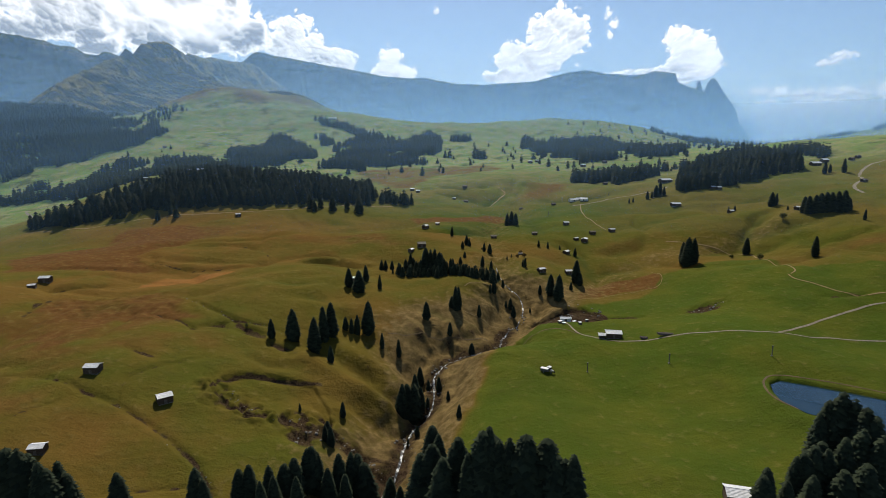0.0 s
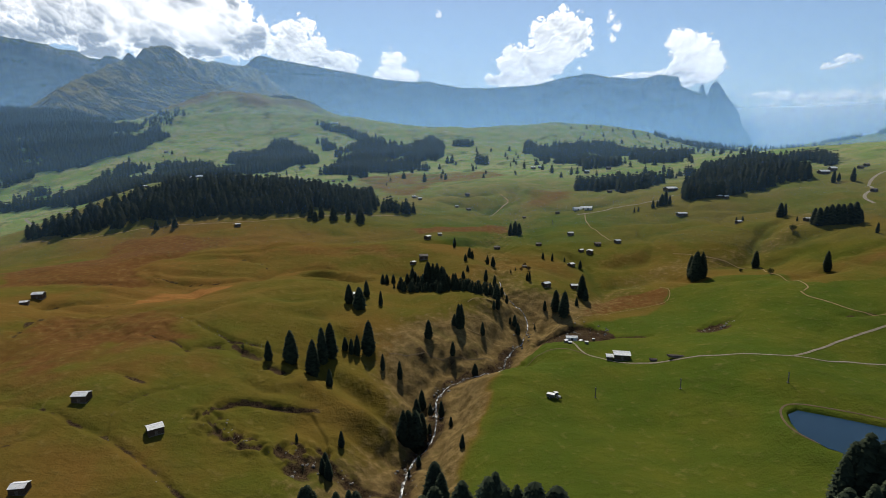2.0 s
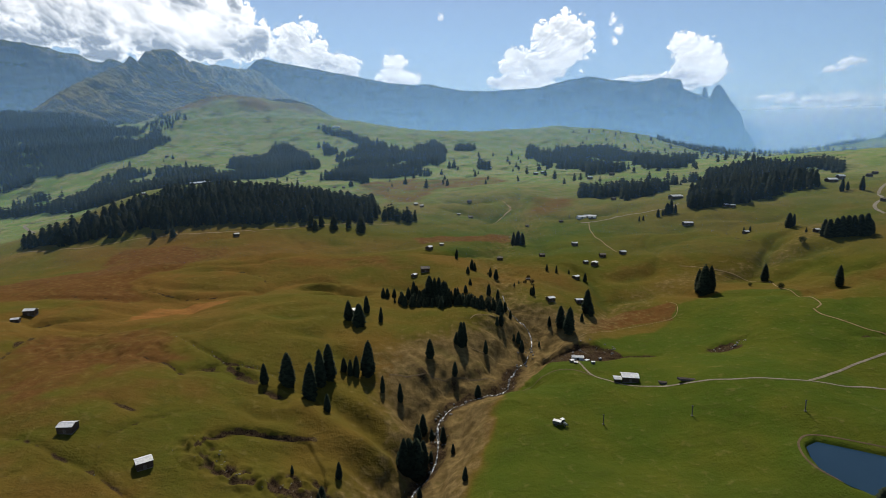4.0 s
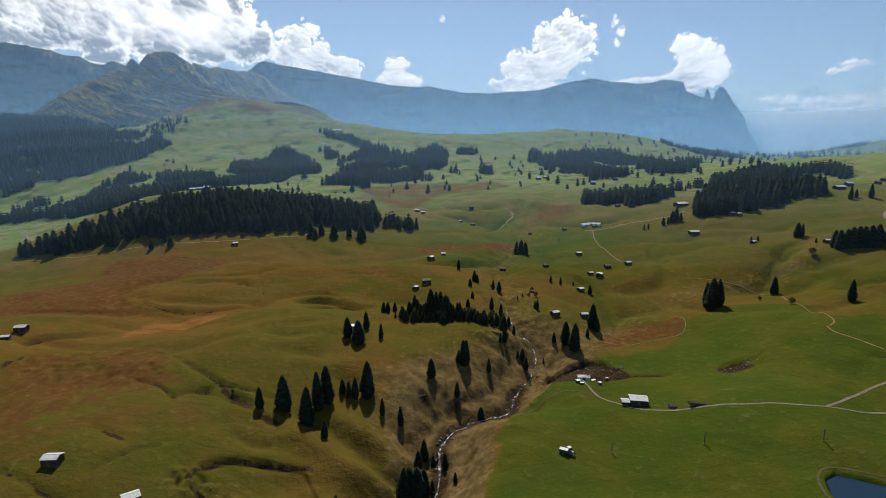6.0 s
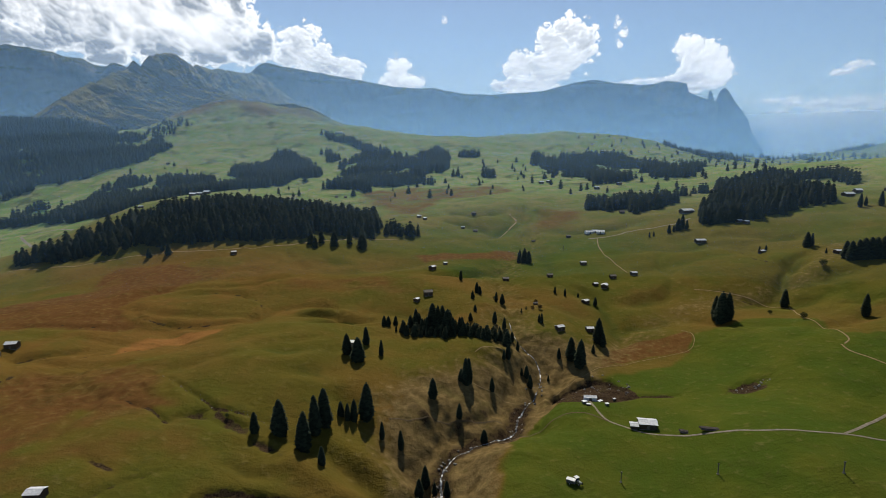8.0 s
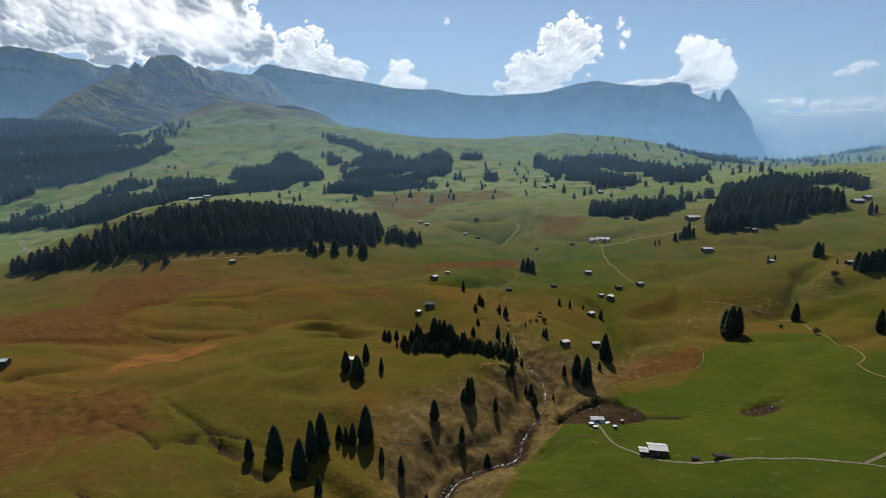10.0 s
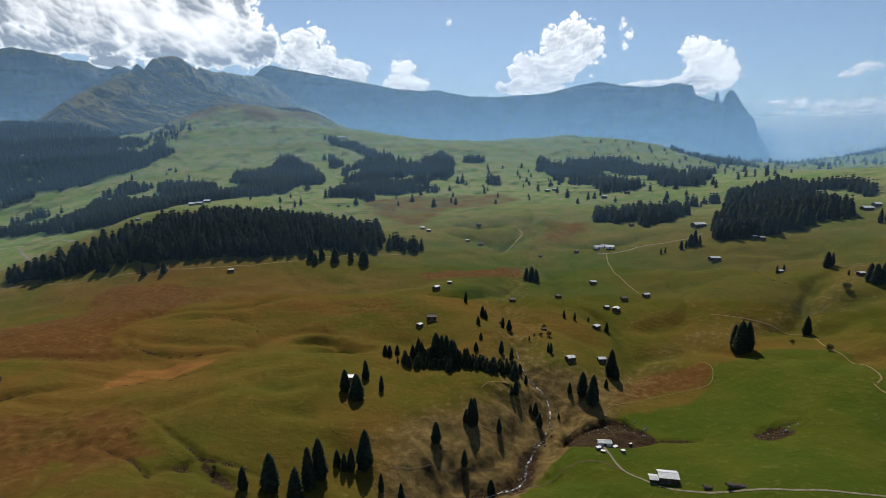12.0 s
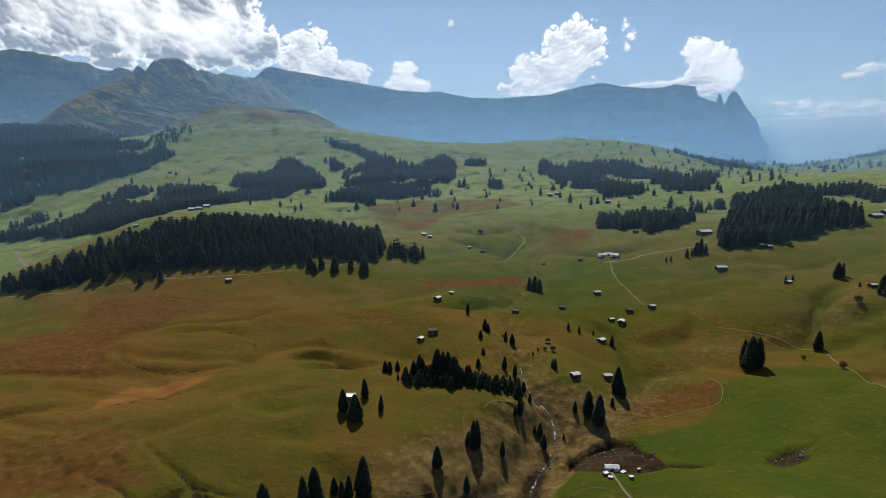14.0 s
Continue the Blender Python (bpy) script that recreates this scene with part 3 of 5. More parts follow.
TABLE = [(-1186, 3435, 584), (-1153, 3462, 626), (-1133, 3487, 646), (-1108, 3515, 656), (-987, 3565, 637), (-797,
    3637, 609), (-598, 3710, 580), (-391, 3782, 550), (-211, 3838, 537), (-138, 3860, 550), (-82, 3873, 541), (87,
    3905, 514), (240, 3940, 510), (379, 4008, 524), (624, 4096, 547), (727, 4127, 573), (849, 4151, 606), (954, 4177,
    625), (1007, 4184, 641), (1057, 4162, 630), (1154, 4107, 604), (1285, 4028, 584), (1374, 3955, 583), (1425, 3914,
    596), (1543, 3838, 572), (1561, 3837, 515), (1678, 3845, 473), (1772, 3861, 438)]
TOWER = [(1734, 3982, 355), (1741, 3970, 484), (1750, 3960, 546), (1763, 3955, 534), (1783, 3952, 468), (1796, 3957,
    468), (1809, 3946, 526), (1827, 3935, 550), (1842, 3928, 553), (1866, 3919, 523), (1903, 3907, 460), (1955, 3886,
    385), (1982, 3875, 341), (2004, 3867, 257), (2030, 3854, 223), (2061, 3838, 164), (2101, 3815, 73)]
HAZY_A = [(1944, 4232, 248), (2150, 4129, 276), (2254, 4071, 286), (2369, 4004, 280), (2504, 3920, 288), (2742, 3754,
    291), (3106, 3453, 291)]
HAZY_B = [(2001, 4368, 322), (2261, 4236, 340), (2380, 4168, 372), (2493, 4100, 387), (2654, 3995, 388), (2821, 3877,
    394), (3196, 3568, 393)]
MEADOW_ROCK = rock_material("grassy_rock", (0.15, 0.135, 0.11), (0.36, 0.32, 0.26), (0.21, 0.185, 0.085), 1.0)


def haze_glow_material(name, colour):
    """A range so far off that only haze is seen, painted on as a glowing emission colour."""
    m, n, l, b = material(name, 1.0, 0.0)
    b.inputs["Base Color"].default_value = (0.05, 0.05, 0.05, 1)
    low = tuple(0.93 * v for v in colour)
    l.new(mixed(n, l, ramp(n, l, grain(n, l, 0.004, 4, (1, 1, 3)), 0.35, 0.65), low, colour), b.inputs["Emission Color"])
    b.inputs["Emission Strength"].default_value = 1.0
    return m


# the haze before the ranges is their own emission, paler for the farther one
RANGE_A, RANGE_B = haze_glow_material("far_range_haze_glow", (0.54, 0.67, 0.80)), haze_glow_material("farthest_range_haze_glow", (0.74, 0.81, 0.88))
mountain("mountain", LEFT_WALL, 150, 900, 0.6, 6, 34, ROCK, "far blue-grey rock wall with a rounded top", step=8)
mountain("mountain", TEETH, 120, 1200, 0.2, 12, 42, MEADOW_ROCK, "jagged toothed ridge with grassy gullies below", step=5, way=(80, 62, 12))
mountain("mountain", TABLE, 60, 900, 0.62, 4, 34, ROCK, "long flat-topped limestone massif in blue haze", step=7)
mountain("rock_tower", TOWER, 0, 260, 0.35, 2, 16, ROCK, "two pointed rock towers at the end of the massif", step=5)
KNOLL_CREST = [(-770, 2240, 290), (-703, 2245, 300), (-665, 2250, 310), (-598, 2250, 309), (-561, 2252, 300), (-518, 2255, 284), (-470, 2260, 256)]
mountain("rock_outcrop", KNOLL_CREST, 225, 420, 0.3, 3, 10, ROCK, "low dark rocky hump on the grassy shoulder", "rock", step=4)
mountain("backdrop", HAZY_A, -200, 200, 0.2, 3, 0, RANGE_A, "ridges beyond the valley with a painted pale blue haze glow", "backdrop", "structure", 20)
mountain("backdrop", HAZY_B, -200, 200, 0.2, 3, 0, RANGE_B, "farthest range under the clouds, paler by its painted haze glow", "backdrop", "structure", 20)


# ---------------------------------------------------------------- see-through haze sheets, and clouds far behind the pasture
# see-through surface whose tint supplies the colour of haze
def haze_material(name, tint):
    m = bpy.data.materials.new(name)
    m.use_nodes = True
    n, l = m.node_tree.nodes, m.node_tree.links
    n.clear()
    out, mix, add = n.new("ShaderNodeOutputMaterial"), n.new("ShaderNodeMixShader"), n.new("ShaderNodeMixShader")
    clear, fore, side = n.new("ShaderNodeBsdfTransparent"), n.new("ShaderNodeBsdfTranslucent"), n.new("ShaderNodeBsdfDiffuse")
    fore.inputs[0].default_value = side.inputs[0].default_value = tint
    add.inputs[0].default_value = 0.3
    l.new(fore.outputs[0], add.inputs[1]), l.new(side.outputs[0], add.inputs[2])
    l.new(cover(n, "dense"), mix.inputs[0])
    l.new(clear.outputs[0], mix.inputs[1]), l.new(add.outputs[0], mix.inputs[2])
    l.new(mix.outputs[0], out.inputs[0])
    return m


def haze(radius, dense, top, mat):
    """A curved see-through sheet added in place of hazy air, densest low down and clear at its top."""
    az = np.radians(np.linspace(-62, 62, 90))
    up = np.linspace(-250, top, 40)
    x, y, z = radius * np.sin(az)[None] + 0 * up[:, None], 60 + radius * np.cos(az)[None] + 0 * up[:, None], up[:, None] + 0 * az[None]
    me = array_mesh("haze", np.stack([x, y, z], -1).reshape(-1, 3), sheet(len(up), len(az)), mat, True)
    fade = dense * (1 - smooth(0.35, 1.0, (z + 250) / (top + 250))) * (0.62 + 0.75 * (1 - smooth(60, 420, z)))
    # thinner to the left, so the haze there comes out darker
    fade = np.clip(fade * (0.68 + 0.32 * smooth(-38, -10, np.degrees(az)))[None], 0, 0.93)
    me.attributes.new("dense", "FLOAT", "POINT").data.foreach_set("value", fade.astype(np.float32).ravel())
    return tagged(new("haze", me), "thin see-through sheet standing in for blue afternoon haze over the far pasture", "haze", kind="structure")


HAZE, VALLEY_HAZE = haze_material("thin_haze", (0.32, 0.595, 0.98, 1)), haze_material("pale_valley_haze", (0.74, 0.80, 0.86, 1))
scene.cycles.transparent_max_bounces = 24
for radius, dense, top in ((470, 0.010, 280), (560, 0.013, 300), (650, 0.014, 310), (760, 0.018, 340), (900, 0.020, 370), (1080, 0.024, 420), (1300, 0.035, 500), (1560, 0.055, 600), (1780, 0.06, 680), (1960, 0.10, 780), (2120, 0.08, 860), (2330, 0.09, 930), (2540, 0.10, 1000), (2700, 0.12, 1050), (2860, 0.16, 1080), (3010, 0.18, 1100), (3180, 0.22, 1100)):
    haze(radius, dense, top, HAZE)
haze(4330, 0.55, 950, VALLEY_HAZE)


# clouds glow by themselves; their lit and shaded parts are emission colours
def cloud_material():
    m = bpy.data.materials.new("cloud")
    m.use_nodes = True
    n, l = m.node_tree.nodes, m.node_tree.links
    n.clear()
    out, mix = n.new("ShaderNodeOutputMaterial"), n.new("ShaderNodeMixShader")
    clear, glow = n.new("ShaderNodeBsdfTransparent"), n.new("ShaderNodeEmission")
    l.new(mixed(n, l, cover(n, "bright"), (0.26, 0.295, 0.35), (1.0, 1.0, 1.0)), glow.inputs[0])
    glow.inputs[1].default_value = 1.6
    l.new(cover(n, "thick"), mix.inputs[0])
    l.new(clear.outputs[0], mix.inputs[1]), l.new(glow.outputs[0], mix.inputs[2])
    l.new(mix.outputs[0], out.inputs[0])
    return m


CLOUD = cloud_material()


def cells(u, v, size, seed):
    """Rounded lumps side by side, 1 in the middle of each and 0 in the creases between them."""
    p, q = u / size + 3.7 * seed, v / size - 5.3 * seed
    i, j = np.floor(p), np.floor(q)
    near = np.full(np.shape(u), 9.0)
    for di in (-1, 0, 1):
        for dj in (-1, 0, 1):
            a, b = np.sin((i + di) * 127.1 + (j + dj) * 311.7 + seed) * 43758.5453, np.sin((i + di) * 269.5 + (j + dj) * 183.3 + seed) * 43758.5453
            near = np.minimum(near, (i + di + a - np.floor(a) - p) ** 2 + (j + dj + b - np.floor(b) - q) ** 2)
    return np.clip(1 - 1.5 * near, 0, 1)


def billow(u, v, seed, size=1.9, sizes=7):
    """Cauliflower relief: lumps upon lumps, about 0 on the mean."""
    z, weight = 0 * u, 1.0
    for k in range(sizes):
        a, b = u + 0.16 * size * rough(u, v, size * 0.8, seed + 50 + k), v + 0.16 * size * rough(u, v, size * 0.8, seed + 60 + k)
        z = z + weight * (cells(a, b, size, seed + k) - 0.62)
        size, weight = size * 0.55, weight * 0.72
    return z


def cloud(puffs, seed, label, thin=1.0, ragged=0.5, grey=0.5, kind=""):
    """A heap of cloud: puffs are (azimuth, height, half width, half height) in degrees as seen from the pasture."""
    p = np.array(puffs)
    step = 0.05
    az = np.arange((p[:, 0] - p[:, 2]).min() - 1.2, (p[:, 0] + p[:, 2]).max() + 1.2, step)
    el = np.arange((p[:, 1] - p[:, 3]).min() - 1.0, (p[:, 1] + p[:, 3]).max() + 1.0, step)
    u, v = np.meshgrid(az, el)
    body = np.full_like(u, -3.0)
    for a, e, w, h in puffs:
        r = np.hypot((u - a) / w, (v - e) / h)
        body = np.logaddexp(6 * body, 6 * (1 - r)) / 6
    scale = min(1.9, 0.55 + 0.5 * p[:, 3].max())
    lumps = billow(u, v, seed, scale)
    here = body - 0.06 + ragged * lumps
    fray = 0.10 + 0.16 * np.clip(0.2 + rough(u, v, 1.1, seed + 43), 0, 1)
    thick = thin * smooth(0.0, fray if thin == 1.0 else 0.6, here)
    # sun shading painted into the glow: rims and lumps towards the high sun behind are white, the depths grey
    heap = 0.6 * body + 0.38 * billow(u, v, seed, scale, 3)
    dv, du = np.gradient(heap, step)
    sx, sy = SUN_AZIMUTH - u, SUN_HEIGHT - v
    n = np.hypot(sx, sy)
    lit = -(du * sx + dv * sy) / n
    lit = lit / (1.0 + np.abs(lit))
    deep = smooth(0.12, 0.75, here) * np.clip(0.72 + 0.7 * rough(u, v, 4.2, seed + 40) + 0.4 * rough(u, v, 1.5, seed + 41) + 0.5 * smooth(0.1, 0.9, (el.mean() - v) / (0.45 * np.ptp(el))), 0, 1.2)
    bright = np.clip(0.93 + 0.24 * lit - grey * deep * (0.95 - 0.40 * lit) + 0.05 * lumps, 0, 1)
    bright = np.maximum(bright, 0.95 - smooth(0.02, 0.25, here))
    far = 4820 - 140 * np.clip(here, 0, 1.5)
    ra, re = np.radians(u), np.radians(v)
    co = np.stack([far * np.sin(ra) * np.cos(re), 40 + far * np.cos(ra) * np.cos(re), 120 + far * np.sin(re)], -1)
    quads = sheet(len(el), len(az))
    keep = thick.ravel()[quads].max(1) > 0
    me = array_mesh("cloud", co.reshape(-1, 3), quads[keep], CLOUD, True)
    for key, value in (("thick", thick), ("bright", bright)):
        me.attributes.new(key, "FLOAT", "POINT").data.foreach_set("value", value.astype(np.float32).ravel())
    return tagged(new("cloud", me), label, "cloud", kind=kind)


LEFT_BANK_PUFFS = [(-40.0, 11.1, 3.1, 2.7), (-38.1, 11.0, 2.8, 2.4), (-35.8, 12.5, 3.4, 2.5), (-34.1, 10.9, 3.1, 2.4), (-31.5, 12.8, 3.6, 2.7), (-31.4, 9.5, 2.7, 1.7), (-28.7, 12.3, 2.9, 2.9), (-26.2, 10.8, 3.0, 2.2), (-24.0, 13.0, 2.5, 3.0), (-23.5, 10.0, 2.6, 2.2), (-21.5, 10.8, 2.6, 2.1), (-20.1, 13.8, 2.0, 2.6), (-19.7, 9.5, 2.4, 1.5), (-18.0, 10.2, 1.5, 1.5), (-35.0, 9.1, 2.1, 1.2), (-27.7, 8.9, 2.4, 1.1), (-30.8, 7.9, 1.9, 0.6), (-37.5, 9.2, 2.6, 1.2), (-22.0, 8.6, 2.2, 0.9), (-33.0, 9.6, 2.6, 1.6), (-25.5, 9.3, 2.4, 1.4), (-29.8, 10.8, 2.4, 1.8), (-29.0, 15.0, 3.0, 1.6), (-37.0, 14.5, 3.5, 1.6)]
CREST_PUFFS = [(-14.5, 10.5, 1.9, 1.5), (-15.6, 9.2, 1.5, 1.5), (-13.5, 9.2, 2.0, 1.6), (-11.9, 8.2, 2.0, 1.2), (-10.1, 7.9, 1.7, 1.1), (-10.9, 7.3, 2.2, 0.7)]
KNOT_PUFFS = [(-5.1, 8.1, 1.2, 1.2), (-5.9, 7.0, 1.2, 0.8), (-4.0, 6.9, 1.3, 0.6), (-4.9, 6.8, 1.7, 0.7)]
TALL_PUFFS = [(11.2, 11.4, 1.3, 1.5), (9.7, 10.5, 1.6, 1.6), (12.7, 10.5, 1.4, 1.7), (10.9, 9.2, 2.4, 1.9), (8.0, 8.6, 1.9, 1.4), (6.4, 8.2, 1.6, 1.3), (6.8, 6.8, 2.1, 1.1), (4.8, 6.4, 0.8, 0.7), (9.5, 7.6, 2.1, 1.6)]
HOOK_PUFFS = [(22.4, 9.5, 1.3, 0.9), (21.6, 9.2, 0.9, 1.0), (23.8, 8.4, 1.5, 1.3), (24.9, 7.1, 1.2, 1.2), (23.3, 7.2, 1.8, 1.5), (22.0, 6.8, 1.4, 0.9), (20.8, 6.4, 1.2, 0.6), (22.9, 5.9, 1.4, 0.5)]
VEIL_PUFFS = [(18.3, 6.7, 1.6, 0.4), (16.8, 6.5, 1.4, 0.3), (19.6, 6.6, 0.7, 0.4), (14.8, 6.4, 0.8, 0.3)]
WISP_PUFFS = [(15.8, 11.9, 0.35, 0.5), (16.2, 10.8, 0.6, 0.6), (16.1, 10.0, 0.3, 0.4)]
STREAK_PUFFS = [(34.8, 7.0, 1.0, 0.4), (33.7, 6.5, 1.1, 0.3)]
LOW_BAND_PUFFS = [(30.7, 4.2, 1.5, 0.6), (29.9, 3.6, 1.3, 0.4), (32.6, 4.1, 2.1, 0.6), (35.3, 4.0, 2.2, 0.7), (38.2, 4.0, 2.6, 0.8), (28.6, 4.5, 1.5, 0.3), (34.0, 3.4, 3.0, 0.35)]
SPECK_PUFFS = [(-0.6, 12.6, 0.3, 0.4)]
for puffs, label, thin, ragged, grey in (
        (LEFT_BANK_PUFFS, "large bank of white cumulus cloud with grey undersides", 1.0, 0.42, 1.35), (CREST_PUFFS, "white cumulus cloud rising behind the ridge", 1.0, 0.55, 0.6),
        (KNOT_PUFFS, "small white cumulus cloud over the ridge", 1.0, 0.55, 0.35), (TALL_PUFFS, "tall billowing white cumulus cloud", 1.0, 0.55, 0.5),
        (HOOK_PUFFS, "white cumulus cloud curling over the massif", 1.0, 0.5, 0.6), (VEIL_PUFFS, "thin white cloud lying on the flat summit", 0.95, 0.5, 0.2),
        (WISP_PUFFS, "torn white scrap of cloud", 0.9, 0.8, 0.2), (STREAK_PUFFS, "thin slanting streak of cloud", 0.8, 0.6, 0.2),
        (LOW_BAND_PUFFS, "low band of pale cloud over the distance", 0.9, 0.6, 0.3)):
    cloud(puffs, 20 + len(label), label, thin, ragged, grey)
cloud(SPECK_PUFFS, 83, "tiny white scrap of cloud", 0.6, 0.8, 0.2, "structure")


# ---------------------------------------------------------------- spruces
def spruce_crown(seed, wide, whorls, boughs, bare=0.04, simple=False, hang=(0.25, 0.55)):
    """Corners and triangles of a spruce crown 1 m high: whorls of drooping, tented boughs."""
    rnd = random.Random(seed)
    co, tri = [], []
    for k in range(whorls):
        f = (k + rnd.uniform(-0.3, 0.3)) / whorls
        f = min(max(f, 0), 0.985)
        z = bare + (1 - bare) * f
        length = wide * (1 - f) ** 0.50 * (0.55 + 0.45 * min(1, f * 3.4)) * 1.22 * rnd.uniform(0.94, 1.06) + 0.006
        turn = rnd.uniform(0, 6.28)
        for j in range(boughs):
            a = turn + 6.283 * (j + rnd.uniform(-0.3, 0.3)) / boughs
            reach = length * rnd.uniform(0.85, 1.1)
            droop = reach * rnd.uniform(*hang)
            half = reach * rnd.uniform(0.26, 0.42)
            c, s = math.cos(a), math.sin(a)
            n = len(co)
            co.append((0, 0, z + 0.016))
            if simple:
                co.append((c * reach * 0.62 - s * half * 1.25, s * reach * 0.62 + c * half * 1.25, z - droop * 0.8))
                co.append((c * reach, s * reach, z - droop * 0.75))
                co.append((c * reach * 0.62 + s * half * 1.25, s * reach * 0.62 - c * half * 1.25, z - droop * 0.8))
                tri += [(n, n + 2, n + 1), (n, n + 3, n + 2)]
                continue
            co.append((c * reach * 0.6 - s * half, s * reach * 0.6 + c * half, z - droop * 0.75))
            co.append((c * reach * 0.6, s * reach * 0.6, z - droop * 0.35))
            co.append((c * reach * 0.6 + s * half, s * reach * 0.6 - c * half, z - droop * 0.75))
            co.append((c * reach, s * reach, z - droop))
            tri += [(n, n + 2, n + 1), (n, n + 3, n + 2), (n + 1, n + 2, n + 4), (n + 2, n + 3, n + 4)]
    n = len(co)
    co += [(0.012, 0, 0.93), (-0.006, 0.01, 0.93), (-0.006, -0.01, 0.93), (0, 0, 1.0)]
    tri += [(n, n + 1, n + 3), (n + 1, n + 2, n + 3), (n + 2, n, n + 3)]
    return np.array(co, float), np.array(tri)


def trunk_mesh(seed, thick):
    rnd = random.Random(seed)
    co, faces = [], []
    for k, f in enumerate((-0.06, 0.0, 0.12, 0.45, 0.95)):
        r = thick * (1.35, 1.1, 0.85, 0.55, 0.06)[k]
        for j in range(7):
            a = 6.283 * j / 7
            q = r * rnd.uniform(0.9, 1.1)
            co.append((q * math.cos(a), q * math.sin(a), f))
    for k in range(4):
        for j in range(7):
            faces.append((k * 7 + j, k * 7 + (j + 1) % 7, k * 7 + 7 + (j + 1) % 7, k * 7 + 7 + j))
    me = bpy.data.meshes.new("trunk")
    me.from_pydata(co, [], faces)
    me.materials.append(BARK)
    return me


KINDS = []
for seed, wide, whorls, boughs in ((1, 0.23, 34, 12), (2, 0.20, 36, 12), (3, 0.25, 32, 12), (4, 0.22, 34, 12), (5, 0.185, 38, 11), (6, 0.29, 30, 12)):
    co, tri = spruce_crown(seed, wide, whorls, boughs)
    KINDS.append((trunk_mesh(seed, 0.016), array_mesh("crown", co, tri, NEEDLES)))


def spruce(x, y, tall, label, group="", slim=None, mat=None):
    """One spruce, standing on the ground, with its trunk and crown."""
    k = random.randrange(6) if slim is None else slim
    root = tagged(new("spruce_tree"), label, "tree", group)
    grow = tall * random.uniform(0.97, 1.03)
    side = grow * random.uniform(0.88, 1.1)
    root.matrix_basis = Matrix.LocRotScale((x, y, height(x, y) - 0.02 * tall), Euler((random.uniform(-0.025, 0.025), random.uniform(-0.025, 0.025), random.uniform(0, 6.28))), (side, side, grow))
    for name, me in zip(("trunk", "crown"), KINDS[k]):
        new(name, me).parent = root
    return root


def scatter(outlines, gap, seed, holes=0.0):
    """Random places inside outlines, about gap metres from one another."""
    rnd = np.random.RandomState(seed)
    places = []
    for outline in outlines:
        o = np.array(outline, float)
        lo, hi = o.min(0), o.max(0)
        u, v = np.meshgrid(np.arange(lo[0], hi[0], gap), np.arange(lo[1], hi[1], gap))
        u, v = u.ravel() + rnd.uniform(-0.48, 0.48, u.size) * gap, v.ravel() + rnd.uniform(-0.48, 0.48, v.size) * gap
        edge = u + 1.6 * gap * rough(u, v, gap * 5, seed + 3), v + 1.6 * gap * rough(u, v, gap * 5, seed + 4)
        keep = inside(edge[0], edge[1], [tuple(p) for p in outline], gap * 0.9) > rnd.uniform(0.25, 0.75, u.size)
        keep &= rough(u, v, gap * 7, seed) > -1 + 2 * holes
        places.append(np.stack([u[keep], v[keep]], -1))
    return np.concatenate(places)


def forest(name, places, low, high, seed, whorls, boughs, label, wide=0.285):
    """Many spruces as one mesh."""
    rnd = np.random.RandomState(seed)
    plans = [spruce_crown(seed * 10 + k, wide * f, whorls, boughs, 0.03, whorls < 8, (0.75, 1.15)) for k, f in enumerate((0.85, 1.0, 1.15, 1.0))]
    z = land(places[:, 0], places[:, 1])
    parts, faces, n = [], [], 0
    for (x, y), base in zip(places, z):
        co, tri = plans[rnd.randint(4)]
        a, h = rnd.uniform(0, 6.28), rnd.uniform(low, high) * (1 if rnd.rand() > 0.15 else 0.65)
        w = h * rnd.uniform(0.9, 1.2)
        c, s = math.cos(a) * w, math.sin(a) * w
        parts.append(np.stack([x + co[:, 0] * c - co[:, 1] * s, y + co[:, 0] * s + co[:, 1] * c, base - 0.3 + co[:, 2] * h], -1))
        faces.append(tri + n)
        n += len(co)
    me = array_mesh(name, np.concatenate(parts), np.concatenate(faces), NEEDLES)
    return tagged(new(name, me), label, "forest", kind="stuff")


NEAR_WOOD = [(-445, 588), (-376, 582), (-326, 592), (-285, 586), (-240, 586), (-200, 592), (-167, 606), (-150, 630), (-86, 652), (-82, 700), (-92, 768), (-170, 772), (-260, 742), (-330, 692), (-370, 642), (-410, 602)]
KNOLL_WOOD = [(262, 646), (299, 642), (329, 634), (359, 638), (391, 646), (413, 655), (434, 675), (424, 740), (520, 892), (500, 959), (455, 930), (415, 905), (321, 726), (282, 686)]
forest("spruce_forest", scatter([NEAR_WOOD], 6.3, 1, 0.03), 11, 24, 1, 9, 6, "dense dark spruce wood on a low rise of the pasture")
forest("spruce_forest", scatter([KNOLL_WOOD], 6.3, 2, 0.03), 11, 23, 2, 9, 6, "dark spruce wood covering a rounded knoll")
STRAGGLERS = [[(-300, 566), (-180, 562), (-170, 590), (-300, 578)], [(-160, 596), (-90, 628), (-96, 648), (-160, 620)], [(-430, 570), (-380, 560), (-380, 576), (-430, 584)]]
forest("spruce_forest", scatter(STRAGGLERS, 13, 21, 0.3), 10, 19, 21, 9, 6, "single spruces standing out from the edge of the wood")
BACK_STRIP = [(519, 895), (549, 857), (527, 768), (557, 807), (571, 890), (537, 925)]
FRONT_STRIP = [(190, 800), (209, 777), (240, 790), (236, 738), (250, 742), (306, 790), (300, 840), (255, 850), (205, 835)]
CLUMPS = [[(370, 895), (390, 890), (400, 920), (385, 925)], [(396, 885), (434, 870), (455, 910), (430, 935)]]
